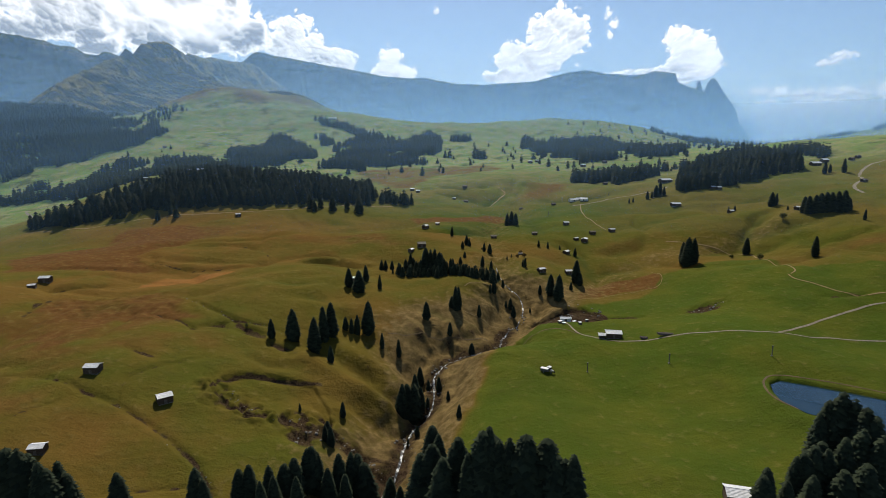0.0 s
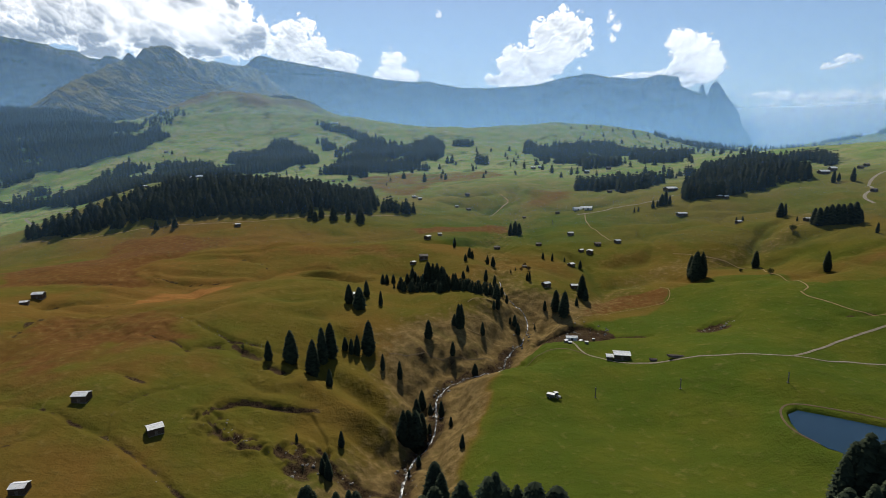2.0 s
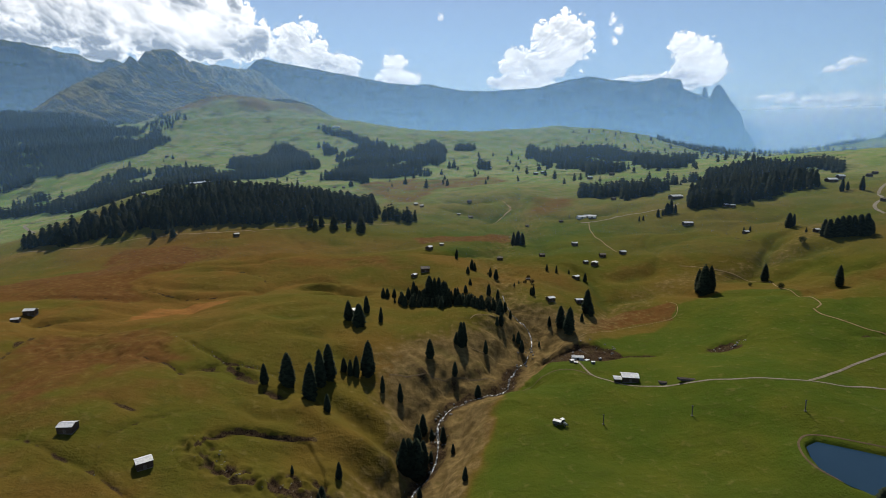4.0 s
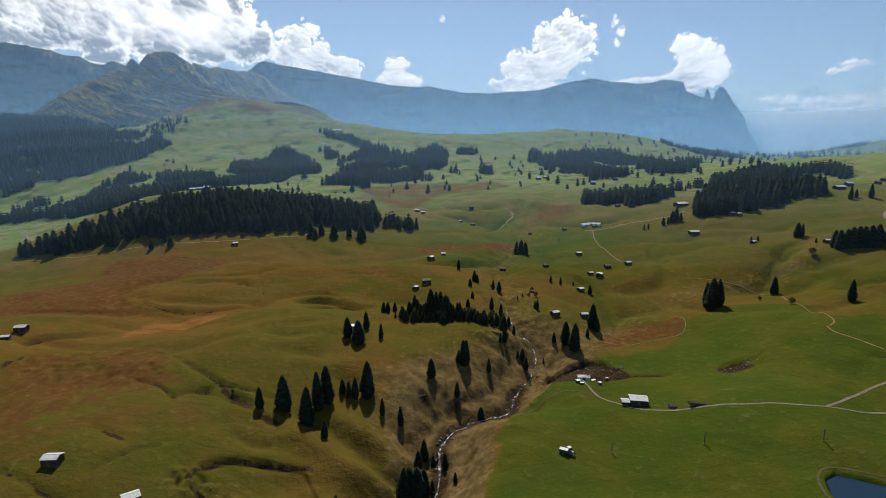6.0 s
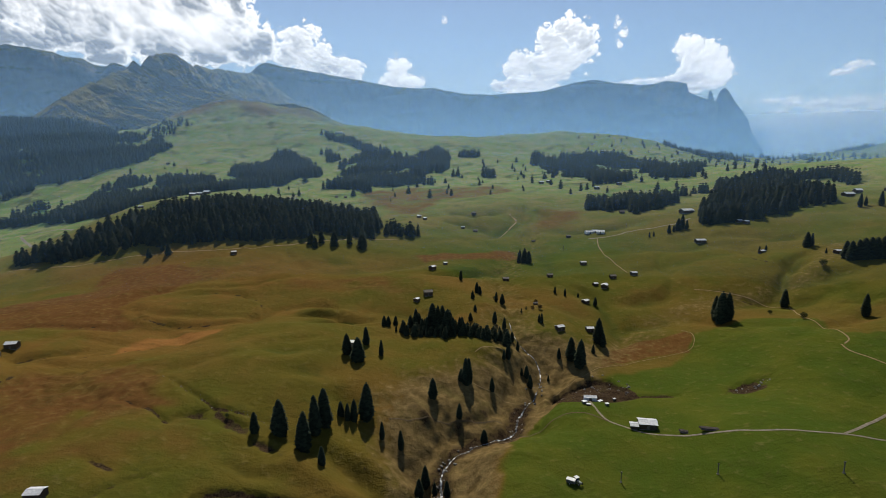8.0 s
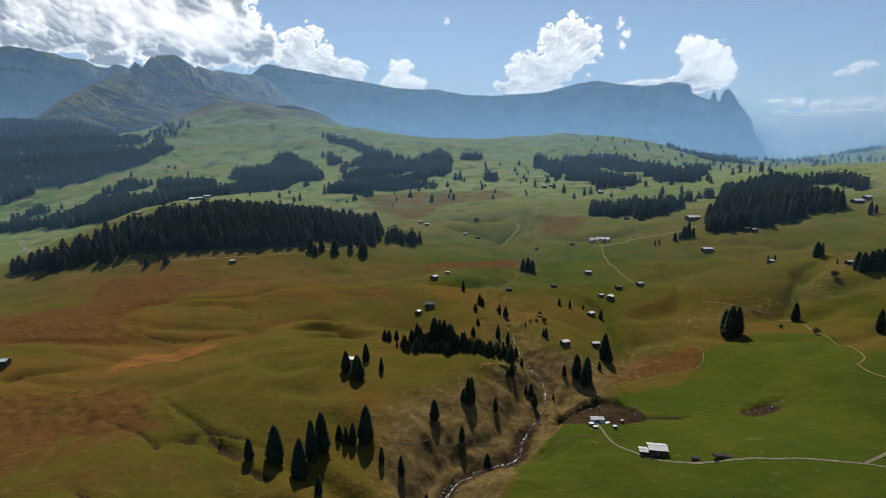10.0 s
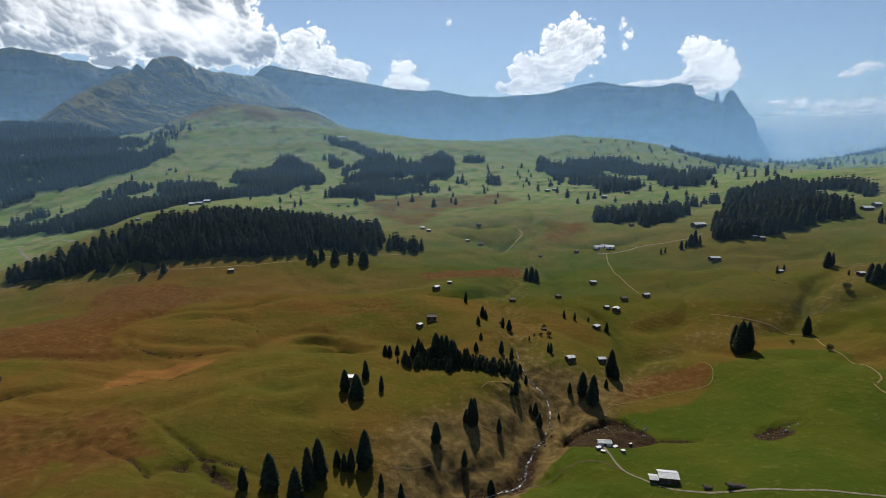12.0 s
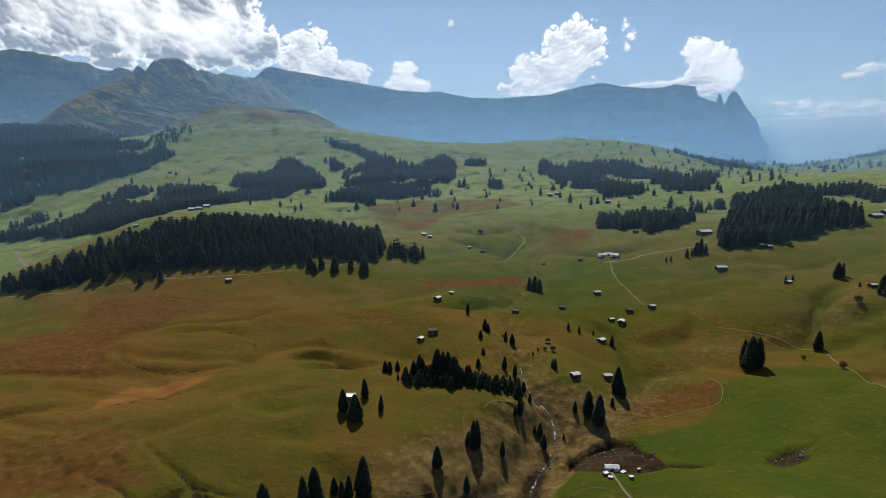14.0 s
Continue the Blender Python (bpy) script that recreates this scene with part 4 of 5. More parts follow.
forest("spruce_forest", scatter([BACK_STRIP], 6, 3), 13, 20, 3, 7, 6, "strip of spruces along the back of the knoll")
forest("spruce_forest", scatter([FRONT_STRIP], 6.5, 4, 0.2), 14, 23, 4, 8, 6, "narrow band of spruces on the green slope")
forest("spruce_forest", scatter(CLUMPS, 6, 5), 13, 20, 5, 7, 6, "clumps of spruces behind the slope")
MID_RIGHT = [(211, 1488), (215, 1264), (187, 1105), (235, 1064), (280, 1066), (332, 1058), (354, 1094), (421, 1036), (451, 1106), (568, 1317), (515, 1350), (503, 1495), (454, 1623), (388, 1671), (297, 1608), (234, 1646)]
MID_CENTRE = [(-241, 1108), (-196, 1097), (-152, 1079), (-108, 1112), (-107, 1173), (-61, 1159), (-63, 1323), (-9, 1330), (2, 1516), (-11, 1662), (-44, 1715), (-100, 1561), (-161, 1568), (-231, 1437), (-234, 1302), (-238, 1148)]
MID_LEFT = [(-506, 1334), (-437, 1235), (-378, 1199), (-318, 1236), (-283, 1297), (-307, 1318), (-379, 1499), (-445, 1605), (-465, 1594), (-457, 1493), (-490, 1400), (-526, 1388)]
HOTEL_WOOD = [(-276, 1350), (-240, 1491), (-170, 1512), (-185, 1644), (-261, 1722), (-328, 1820), (-414, 1830), (-401, 1800), (-309, 1730), (-235, 1620), (-260, 1500)]
VALLEY = [(-798, 1011), (-712, 966), (-662, 955), (-587, 940), (-510, 905), (-470, 960), (-431, 1026), (-409, 1070), (-362, 1131), (-307, 1196), (-285, 1262), (-310, 1290), (-370, 1200), (-430, 1150), (-500, 1110), (-593, 1120), (-690, 1210), (-740, 1200), (-715, 1100), (-700, 1020), (-725, 995), (-841, 1067)]
COPSES = [[(-848, 1131), (-821, 1128), (-792, 1131), (-800, 1148), (-834, 1160), (-854, 1146)], [(-872, 1126), (-851, 1122), (-846, 1135), (-862, 1140)], [(-796, 1160), (-781, 1156), (-776, 1168), (-788, 1172)],
          [(-626, 1229), (-541, 1172), (-489, 1165), (-513, 1262), (-606, 1312), (-666, 1309)], [(-751, 1228), (-710, 1280), (-682, 1290), (-743, 1345), (-768, 1330)]]
DARK_SLOPE = [(-975, 1232), (-959, 1295), (-925, 1338), (-874, 1384), (-837, 1439), (-808, 1492), (-790, 1640), (-848, 1690), (-930, 1720), (-1010, 1760), (-1090, 1810), (-1180, 1850), (-1265, 1900), (-1450, 1900), (-1560, 1700), (-1400, 1400), (-1150, 1200)]
forest("spruce_forest", scatter([MID_RIGHT], 10, 6, 0.42), 15, 24, 6, 7, 7, "broken spruce forest on the far pasture")
forest("spruce_forest", scatter([MID_CENTRE], 9, 7, 0.3), 15, 24, 7, 7, 7, "spruce forest in the middle of the far pasture")
forest("spruce_forest", scatter([MID_LEFT, HOTEL_WOOD], 9, 8, 0.05), 15, 24, 8, 7, 7, "spruce forest climbing to the upper meadows")
forest("spruce_forest", scatter([VALLEY] + COPSES, 8, 9, 0.12), 15, 24, 9, 7, 7, "spruce forest along the edge of the side valley")
forest("spruce_forest", scatter([[(-120, 690), (-92, 672), (-84, 700), (-110, 712)], [(-74, 668), (-36, 672), (-38, 702), (-72, 698)]], 6.5, 11), 12, 20, 11, 8, 6, "two small clumps of spruces beside the wood")
forest("spruce_forest", scatter([[(-560, 1000), (-250, 930), (320, 930), (640, 1250), (700, 1900), (-300, 1950), (-800, 1500)]], 62, 12, 0.42), 9, 19, 12, 7, 7, "single spruces scattered over the far pasture")
forest("spruce_forest", scatter([[(700, 1500), (1500, 1700), (1700, 2250), (900, 2150)]], 48, 13, 0.45), 12, 22, 13, 7, 7, "spruces scattered along the far right rise")
GROVES = [[(-52, 1159), (-32, 1171), (-37, 1201), (-53, 1186)], [(-320, 1494), (-298, 1504), (-323, 1600), (-343, 1600)], [(20, 1592), (81, 1582), (83, 1635), (21, 1644)], [(71, 1256), (102, 1251), (96, 1320), (78, 1320)],
          [(0, 1275), (25, 1275), (24, 1292), (1, 1292)], [(-365, 1626), (-330, 1632), (-331, 1610), (-359, 1605)], [(355, 915), (372, 911), (358, 875), (340, 880)], [(373, 905), (397, 901), (400, 885), (376, 888)]]
forest("spruce_forest", scatter(GROVES, 8, 15), 14, 23, 15, 7, 7, "small groves of spruces on the far meadows")
forest("spruce_forest", scatter([[(690, 1890), (720, 1780), (715, 1660), (860, 1620), (880, 1700), (781, 1830), (719, 1930)], [(980, 1800), (1150, 1780), (1180, 1830), (1000, 1850)]], 11, 16, 0.25), 12, 20, 16, 7, 7, "dark scrubby spruces on the far right rise")
forest("spruce_forest", scatter([[(1330, 2040), (1480, 2140), (1560, 2180), (1560, 2130), (1400, 2010)], [(1600, 2080), (1655, 2190), (1800, 2330), (1880, 2250), (1700, 2060)]], 10, 19, 0.3), 9, 17, 19, 7, 7, "dark wood along the crest of the far right rise")
# small spruces added to close the row and darken its shadow strip
ROW_SHADE_FILL = [(-47, 392), (-16, 390), (8, 382), (37, 389), (37, 379), (17, 371), (-3, 375), (-37, 387)]
forest("spruce_thicket", scatter([ROW_SHADE_FILL], 2.6, 17), 3.5, 9.5, 17, 9, 6, "low dense spruces added to thicken the row and fill its dark shadow strip", 0.3)
forest("spruce_forest", scatter([[(-1010, 1760), (-850, 1690), (-820, 1850), (-950, 1960), (-1180, 2020), (-1500, 2040), (-1480, 1890)]], 17, 18, 0.3), 10, 20, 18, 7, 7, "thinning spruces below the rocks of the toothed ridge")
forest("spruce_forest", scatter([DARK_SLOPE], 9, 10, 0.14), 15, 24, 10, 7, 7, "dark forested slope below the toothed ridge")

SLOPE_TREES = [(-84, 260.6, 10), (-74.5, 264.2, 16.4), (-62.8, 257.8, 18.2), (-60.2, 269.1, 18.4), (-57.7, 275.5, 18.8),
    (-53.3, 250.8, 8.9), (-52.1, 285.7, 7.9), (-48.7, 283.5, 8.7), (-46, 285.1, 11.1), (-40.7, 288.9, 19.1), (-32, 278.3,
    8.9)]
RAVINE_TREES = [(-23, 275.6, 9.6), (-18.3, 232.3, 17.5), (-15.8, 233.9, 20), (-13.1, 235.3, 17.8), (-10.6, 238.3, 12.3),
    (-20.4, 234.3, 7.5), (-10.9, 216, 4.9), (-14.5, 211.2, 3.8), (-41.4, 213.7, 6.9), (-57.5, 208.3, 3.5), (-44.4, 193.4,
    6.8), (-42.1, 192.2, 8.2), (-44.9, 200.3, 4.9), (-7.1, 240.9, 5.2), (6.4, 209.1, 6.2), (15.7, 290.8, 6.6), (-11.4, 262.3,
    10.2), (-7.3, 258.6, 6.2), (-13.5, 251.5, 8.5), (-1.9, 254.4, 7.6), (2.4, 241.7, 4.9), (-7.1, 241.4, 4.9)]
ROW_TREES = [(7.8, 323.7, 12.5), (5.2, 325.7, 5.9), (-59.4, 342.7, 12.4), (-52.3, 337, 14), (-51.3, 361.3, 11.7), (-40.9,
    349.1, 9.8), (-45.3, 401.5, 7.6), (-42.4, 400.4, 7.5), (-37.9, 404.3, 7), (-32, 402, 3.6), (-27.3, 398.3, 7.1), (-23.7,
    398.8, 11), (-19, 392, 7.6), (-15.8, 390.7, 8.6), (-12.3, 393.8, 14.6), (-8.7, 391.4, 13.6), (-5.6, 390.3, 13.9), (-2.8,
    386.5, 12.2), (0.7, 382.3, 9), (5.3, 380.8, 9.2), (8.3, 376.7, 6.7), (12.8, 399.9, 4.6)]
BROOK_TREES = [(-9.5, 309.1, 10.7), (22.1, 327, 7.9), (3.9, 300.6, 8), (41.4, 352.8, 5), (44.2, 352.1, 8.1), (45.6, 345.6,
    8.4), (57.4, 354, 4), (34.9, 395.4, 9), (30.8, 383.9, 7.8), (34.3, 370.8, 11), (38.9, 383, 6.8), (41.3, 373, 6.3), (33.8,
    357.7, 9.1), (31, 354.4, 6.5), (66.3, 368.9, 7.2), (72.8, 364.4, 15), (76.1, 355.6, 17.2), (95, 386.9, 17), (88, 371.6,
    6), (96.7, 382.7, 9.5)]
PASTURE_TREES = [(7.9, 495, 9.3), (19.9, 463.9, 9), (22.1, 459.4, 7.7), (15.8, 440.3, 6.3), (16.6, 416.5, 5.2), (68.5, 590.3,
    14), (71.6, 577.2, 15.2), (74.8, 570.6, 13), (83.1, 476.5, 6.1), (89.9, 470, 6.9), (100.4, 470.6, 4.1), (109.4, 453,
    7.4), (49.9, 425.4, 3.2), (54.1, 431.8, 3), (61.1, 405.4, 7.4), (59.8, 408, 6.1), (33.5, 445.8, 7.8), (37.5, 439.8, 8.4),
    (29.1, 403.2, 8.6)]
RIGHT_TREES = [(181.7, 405.3, 22.9), (180.8, 410.6, 16.8), (186, 404.9, 20), (239.7, 432.5, 13.6), (261.8, 384.5, 15.4),
    (310.8, 525.3, 14.2), (316.5, 527.9, 12), (308, 495.5, 4.5), (322.5, 422.7, 8.2), (247.5, 636.8, 17.3), (242.6, 633.8,
    13.9), (250.9, 632.8, 10.6), (231.3, 629.7, 9.8), (236.7, 631, 7.9), (211.4, 631.4, 5.8), (215.7, 631.2, 5.8), (424.2,
    624, 15.1), (430.4, 624.5, 9.9), (443, 620.2, 16), (279.5, 542.2, 6.5), (285.9, 543.2, 5.4)]
HEDGE_TREES = [(307.8, 472.1, 14.2), (306.4, 464.3, 15.6), (311.2, 463.4, 16.7), (314.2, 461.8, 17.8), (318.8, 461.4, 17.9),
    (323.3, 461.4, 18), (330, 463.3, 18.2), (335.1, 464.1, 18.9), (341.7, 467.6, 11.8)]
FRONT_WOOD = [(-114.4, 133.4, 24), (-111.4, 133.3, 24), (-109.9, 134.9, 22), (-105.4, 131.7, 22), (-104.2, 132.1, 20),
    (-105.7, 139.1, 17), (-103, 137.6, 15), (-90.2, 139.8, 16), (-70, 143.5, 18), (-67.8, 141.9, 16), (-60.6, 149.6, 14),
    (-58, 150.4, 15), (-53.5, 155.7, 12), (-49.5, 158.4, 12), (-47.1, 160.8, 13), (-44.4, 165.3, 15), (-43, 165.5, 16),
    (-41.2, 166.1, 15), (-49.8, 148.6, 13), (-34.8, 170.8, 16), (-31.4, 172.8, 17), (-28.9, 173.6, 17), (-26.4, 171, 16),
    (-52.9, 146.1, 13), (-43.7, 151.2, 14), (-36.8, 161.6, 14), (-31.7, 163.3, 15)]
MIDDLE_WOOD = [(-17.7, 168.2, 10), (-13.7, 160.9, 9), (-7.1, 152.6, 20), (-3.5, 152.5, 20), (-3.5, 177.4, 17), (-1.3, 168,
    14), (-0.2, 142.9, 18), (3.9, 147.5, 22), (7.4, 138.7, 20), (9.4, 139.2, 22), (11.1, 139.9, 26), (12.9, 139.7, 27),
    (14.1, 139.7, 24), (15.5, 137.8, 24), (17.5, 137.2, 24), (19.8, 136.6, 22), (21.9, 135.7, 27), (27.4, 136.1, 24), (29.6,
    133.6, 21), (32.1, 132.8, 20), (34.1, 131.7, 22)]
POND_WOOD = [(111.1, 151.6, 22), (114.1, 153.2, 25), (116.3, 152.4, 27), (118, 152.1, 27), (119.3, 150.5, 26), (119.6, 146.1,
    25), (121.4, 143.9, 24), (114.9, 150.6, 20), (116.3, 142.1, 22), (118.7, 138, 22), (105.4, 142.6, 19), (110.8, 140.5,
    20), (95.8, 137.8, 18), (98.2, 138.1, 18), (101.3, 138.7, 20), (104.3, 137.4, 19), (83.6, 130, 20), (82, 129.3, 18),
    (88.9, 129.7, 16), (96.1, 131.3, 17), (104.2, 130.6, 18), (109.8, 130.8, 20)]
BUSHES = [(285.7, 464.8, 5.5), (224.4, 386.1, 4.5), (217.2, 410.8, 2.8), (64.7, 455.1, 3.6), (64.4, 433.8, 3.8), (59, 433,
    3.0), (32.7, 453.5, 2.3), (-99.5, 270.1, 1.5)]

for places, label, group in (
    (SLOPE_TREES, "tall dark spruce on the grassy slope above the brook", "spruces on the slope"),
    (RAVINE_TREES, "dark spruce growing in the steep brook ravine", "spruces in the ravine"),
    (ROW_TREES, "dark spruce in a row along a low bank", "row of spruces"),
    (BROOK_TREES, "slender spruce on the bank of the brook", "spruces along the brook"),
    (PASTURE_TREES, "small single spruce on open pasture", "single spruces on the pasture"),
    (RIGHT_TREES, "broad spruce on the green hillside", "single spruces on the hillside"),
    (HEDGE_TREES, "spruce in a close row beside a hut", "close row of spruces"),
    (FRONT_WOOD, "dark spruce at the near end of the ravine", "spruces of the near wood"),
    (MIDDLE_WOOD, "tall dark spruce below the green meadow", "spruces below the meadow"),
    (POND_WOOD, "tall dark spruce beside the reservoir", "spruces beside the reservoir"),
):
    for x, y, tall in places:
        if places is ROW_TREES and -30 < x < 14:
            tall *= 1.25
        spruce(x, y, tall, label, group, 5 if places is HEDGE_TREES else None)
        if places is ROW_TREES and -30 < x < 14 and tall > 6:
            spruce(x + 1.7, y + 2.4, tall * random.uniform(0.7, 0.95), label, group)


# ---------------------------------------------------------------- brook, reservoir and tracks
def ribbon(name, line, wide, lift, mat, label, category, level=None, wobble=0.0, step=1.6, kind="structure"):
    """A strip of water or track that follows the ground along a line of points."""
    pts = np.array(line, float)
    for _ in range(2):
        q = np.empty((2 * len(pts) - 2, 2))
        q[0::2], q[1::2] = 0.75 * pts[:-1] + 0.25 * pts[1:], 0.25 * pts[:-1] + 0.75 * pts[1:]
        pts = np.concatenate([pts[:1], q, pts[-1:]])
    long = np.r_[0, np.cumsum(np.hypot(*np.diff(pts, axis=0).T))]
    s = np.arange(0, long[-1], step)
    x, y = np.interp(s, long, pts[:, 0]), np.interp(s, long, pts[:, 1])
    tx, ty = np.gradient(x), np.gradient(y)
    n = np.hypot(tx, ty)
    tx, ty = tx / n, ty / n
    half = wide / 2 * (1 + wobble * rough(s, 0 * s, 7, 5) + 0.5 * wobble * rough(s, 0 * s, 2.5, 6))
    rows = []
    for k in (-1, -0.33, 0.33, 1):
        px, py = x - ty * half * k, y + tx * half * k
        z = land(px, py) + lift if level is None else np.interp(s, s, level(x, y))
        rows.append(np.stack([px, py, z - (0.25 * lift if abs(k) == 1 else 0)], -1))
    if level is None and wobble:
        low = np.min([r[:, 2] for r in rows], 0)
        for r in rows:
            r[:, 2] = np.minimum(r[:, 2], low + 0.35)
    me = array_mesh(name, np.concatenate(rows), sheet(4, len(s))[:, ::-1], mat, True)
    return tagged(new(name, me), label, category, kind=kind)


def water_material(name, deep, foam):
    m, n, l, b = material(name, 0.12, 0.5)
    a = grain(n, l, 0.55, 5)
    l.new(mixed(n, l, ramp(n, l, a, *foam), deep, (0.62, 0.62, 0.60)), b.inputs["Base Color"])
    l.new(ramp(n, l, a, foam[0], foam[1] + 0.1), b.inputs["Roughness"])
    relief(n, l, b, grain(n, l, 1.2, 3), 0.25, 0.1)
    return m


WHITE_WATER = water_material("brook_water", (0.06, 0.06, 0.055), (0.44, 0.66))
GRAVEL = plain_material("gravel_track", (0.15, 0.125, 0.082), (0.235, 0.20, 0.14), 0.5)
DRY_GRASS = plain_material("dry_trampled_grass", (0.17, 0.115, 0.045), (0.25, 0.175, 0.08), 0.4)
EARTH = plain_material("trodden_earth", (0.068, 0.046, 0.020), (0.110, 0.074, 0.034), 0.4)
STONE = plain_material("grey_stone", (0.09, 0.082, 0.072), (0.21, 0.195, 0.17), 0.8, bump=0.6)
ribbon("water", STREAM[13:20], 0.5, 0.3, WHITE_WATER, "thin upper run of the brook between banks", "brook", wobble=0.9, step=1.0)
ribbon("water", STREAM[:14], 0.8, 0.3, WHITE_WATER, "small white-foaming brook running down the ravine", "brook", wobble=0.7, step=1.0)
ribbon("road", ROAD, 1.15, 0.16, GRAVEL, "pale gravel farm road across the meadow", "road")
ribbon("road", [(160, 253.5), (187, 269.8), (211.7, 280.4), (238, 289), (290, 300)], 1.3, 0.16, GRAVEL, "pale gravel farm road climbing the meadow", "road")
MEADOW_PATHS = [
    ([(212, 333.5), (210.6, 325), (216, 315), (221, 303.5), (230, 298), (250, 297)], 1.0, DRY_GRASS, "narrow trodden footpath"),
    ([(161, 650), (152, 610), (150, 561), (152, 512)], 1.0, DRY_GRASS, "pale footpath running down to a hut"),
    ([(-426, 736), (-604, 895), (-662, 901), (-676, 893), (-622, 838), (-459, 658)], 4.0, GRAVEL, "pale road with a hairpin bend"),
]
FAR_PATHS = [
    ([(-300, 905), (-278, 1012), (-268, 1105)], 3.5, GRAVEL, "pale road behind the wood"),
    ([(57, 708), (71, 738), (90, 783), (78, 806)], 2.0, DRY_GRASS, "worn path up a green slope"),
    ([(153, 656), (179, 641.5), (200, 662), (243, 658), (272, 674)], 2.0, GRAVEL, "pale road leading to a farm"),
    ([(520, 640), (482, 633), (443, 600), (432, 574), (416, 563), (401, 546), (398, 526)], 3.0, GRAVEL, "winding pale track on the hillside"),
    ([(-432, 568), (-373, 562), (-323, 568), (-282, 567), (-191, 572), (-120, 621), (-60, 660)], 1.3, DRY_GRASS, "path along the edge of the wood"),
    ([(188, 463), (214, 451), (237, 435), (240, 426)], 0.9, DRY_GRASS, "faint footpath in the hollow"),
]
SLOPE_PATHS = [
    ([(242, 430), (227, 391), (225, 366), (222, 340), (213, 333)], 0.9, DRY_GRASS, "faint footpath over the rise"),
    ([(154, 401), (158, 393), (154, 380), (147, 370), (124, 367.5), (98, 356), (76, 345), (57, 337)], 0.4, DRY_GRASS, "dry trodden edge of the meadow"),
    ([(14, 353), (18, 357), (26, 362), (33, 360)], 0.5, DRY_GRASS, "bare brow of a spur"),
    ([(-30, 289), (-10, 295), (9, 300.5), (26, 304)], 0.7, EARTH, "narrow trodden ledge across the bank"), ([(12, 327), (23, 326.5), (35, 325)], 0.45, DRY_GRASS, "thin path down the ravine side"),
    ([(20, 290), (60, 300), (75, 288)], 0.8, EARTH, "cow path beside the brook"),
]
for line, wide, mat, label in MEADOW_PATHS + FAR_PATHS + SLOPE_PATHS:
    ribbon("path", line, wide, 0.18, mat, label, "path")

pm, pn, pl, pb = material("reservoir_water", 0.12, 0.14)
pb.inputs["Base Color"].default_value = (0.012, 0.032, 0.055, 1)
relief(pn, pl, pb, grain(pn, pl, 0.9, 3), 0.08, 0.05)
tagged(mesh_object("water", [(x, y, POND_LEVEL) for x, y in POND], [tuple(range(len(POND)))[::-1]], pm), "dark blue still water of a small reservoir", "pond", kind="structure")
ribbon("path", [(x * 1.0, y * 1.0) for x, y in ((131, 181), (126.5, 187), (124, 195), (125.5, 204), (129.5, 212), (137, 216.5), (150, 210), (162, 203), (175, 194), (190, 182))], 0.8, 0.15, EARTH, "bare rim of the reservoir", "path")


# ---------------------------------------------------------------- wooden huts
OLD_WOOD = plain_material("weathered_larch_wood", (0.045, 0.032, 0.022), (0.105, 0.072, 0.048), 1.5, stretch=(1, 1, 6), bump=0.4)
SHINGLE = plain_material("silvered_shingles", (0.60, 0.59, 0.57), (0.78, 0.77, 0.75), 1.2, rough=0.33, spec=0.9)
DARK_SHINGLE = plain_material("brown_shingles", (0.09, 0.075, 0.06), (0.17, 0.14, 0.115), 1.2, rough=0.7)
PLASTER = plain_material("white_plaster", (0.66, 0.65, 0.62), (0.80, 0.79, 0.76), 0.8)
STEEL = plain_material("grey_steel", (0.10, 0.10, 0.10), (0.2, 0.2, 0.2), 2.0, rough=0.5, metal=0.6)


def block(bm, x0, y0, z0, x1, y1, z1):
    v = [bm.verts.new(p) for p in ((x0, y0, z0), (x1, y0, z0), (x1, y1, z0), (x0, y1, z0), (x0, y0, z1), (x1, y0, z1), (x1, y1, z1), (x0, y1, z1))]
    for f in ((0, 3, 2, 1), (4, 5, 6, 7), (0, 1, 5, 4), (1, 2, 6, 5), (2, 3, 7, 6), (3, 0, 4, 7)):
        bm.faces.new([v[k] for k in f])
    return v


def prism(bm, outline, way):
    """A solid with the given outline, drawn out along way."""
    a = [bm.verts.new(p) for p in outline]
    b = [bm.verts.new((p[0] + way[0], p[1] + way[1], p[2] + way[2])) for p in outline]
    bm.faces.new(a), bm.faces.new(b[::-1])
    for k in range(len(a)):
        q = (k + 1) % len(a)
        bm.faces.new((a[k], b[k], b[q], a[q]))


def part(name, bm, mat, parent, label=""):
    me = bpy.data.meshes.new(name)
    bmesh.ops.recalc_face_normals(bm, faces=bm.faces)
    bm.to_mesh(me)
    bm.free()
    me.materials.append(mat)
    ob = new(name, me)
    ob.parent = parent
    if label:
        ob["label"] = label
    return ob


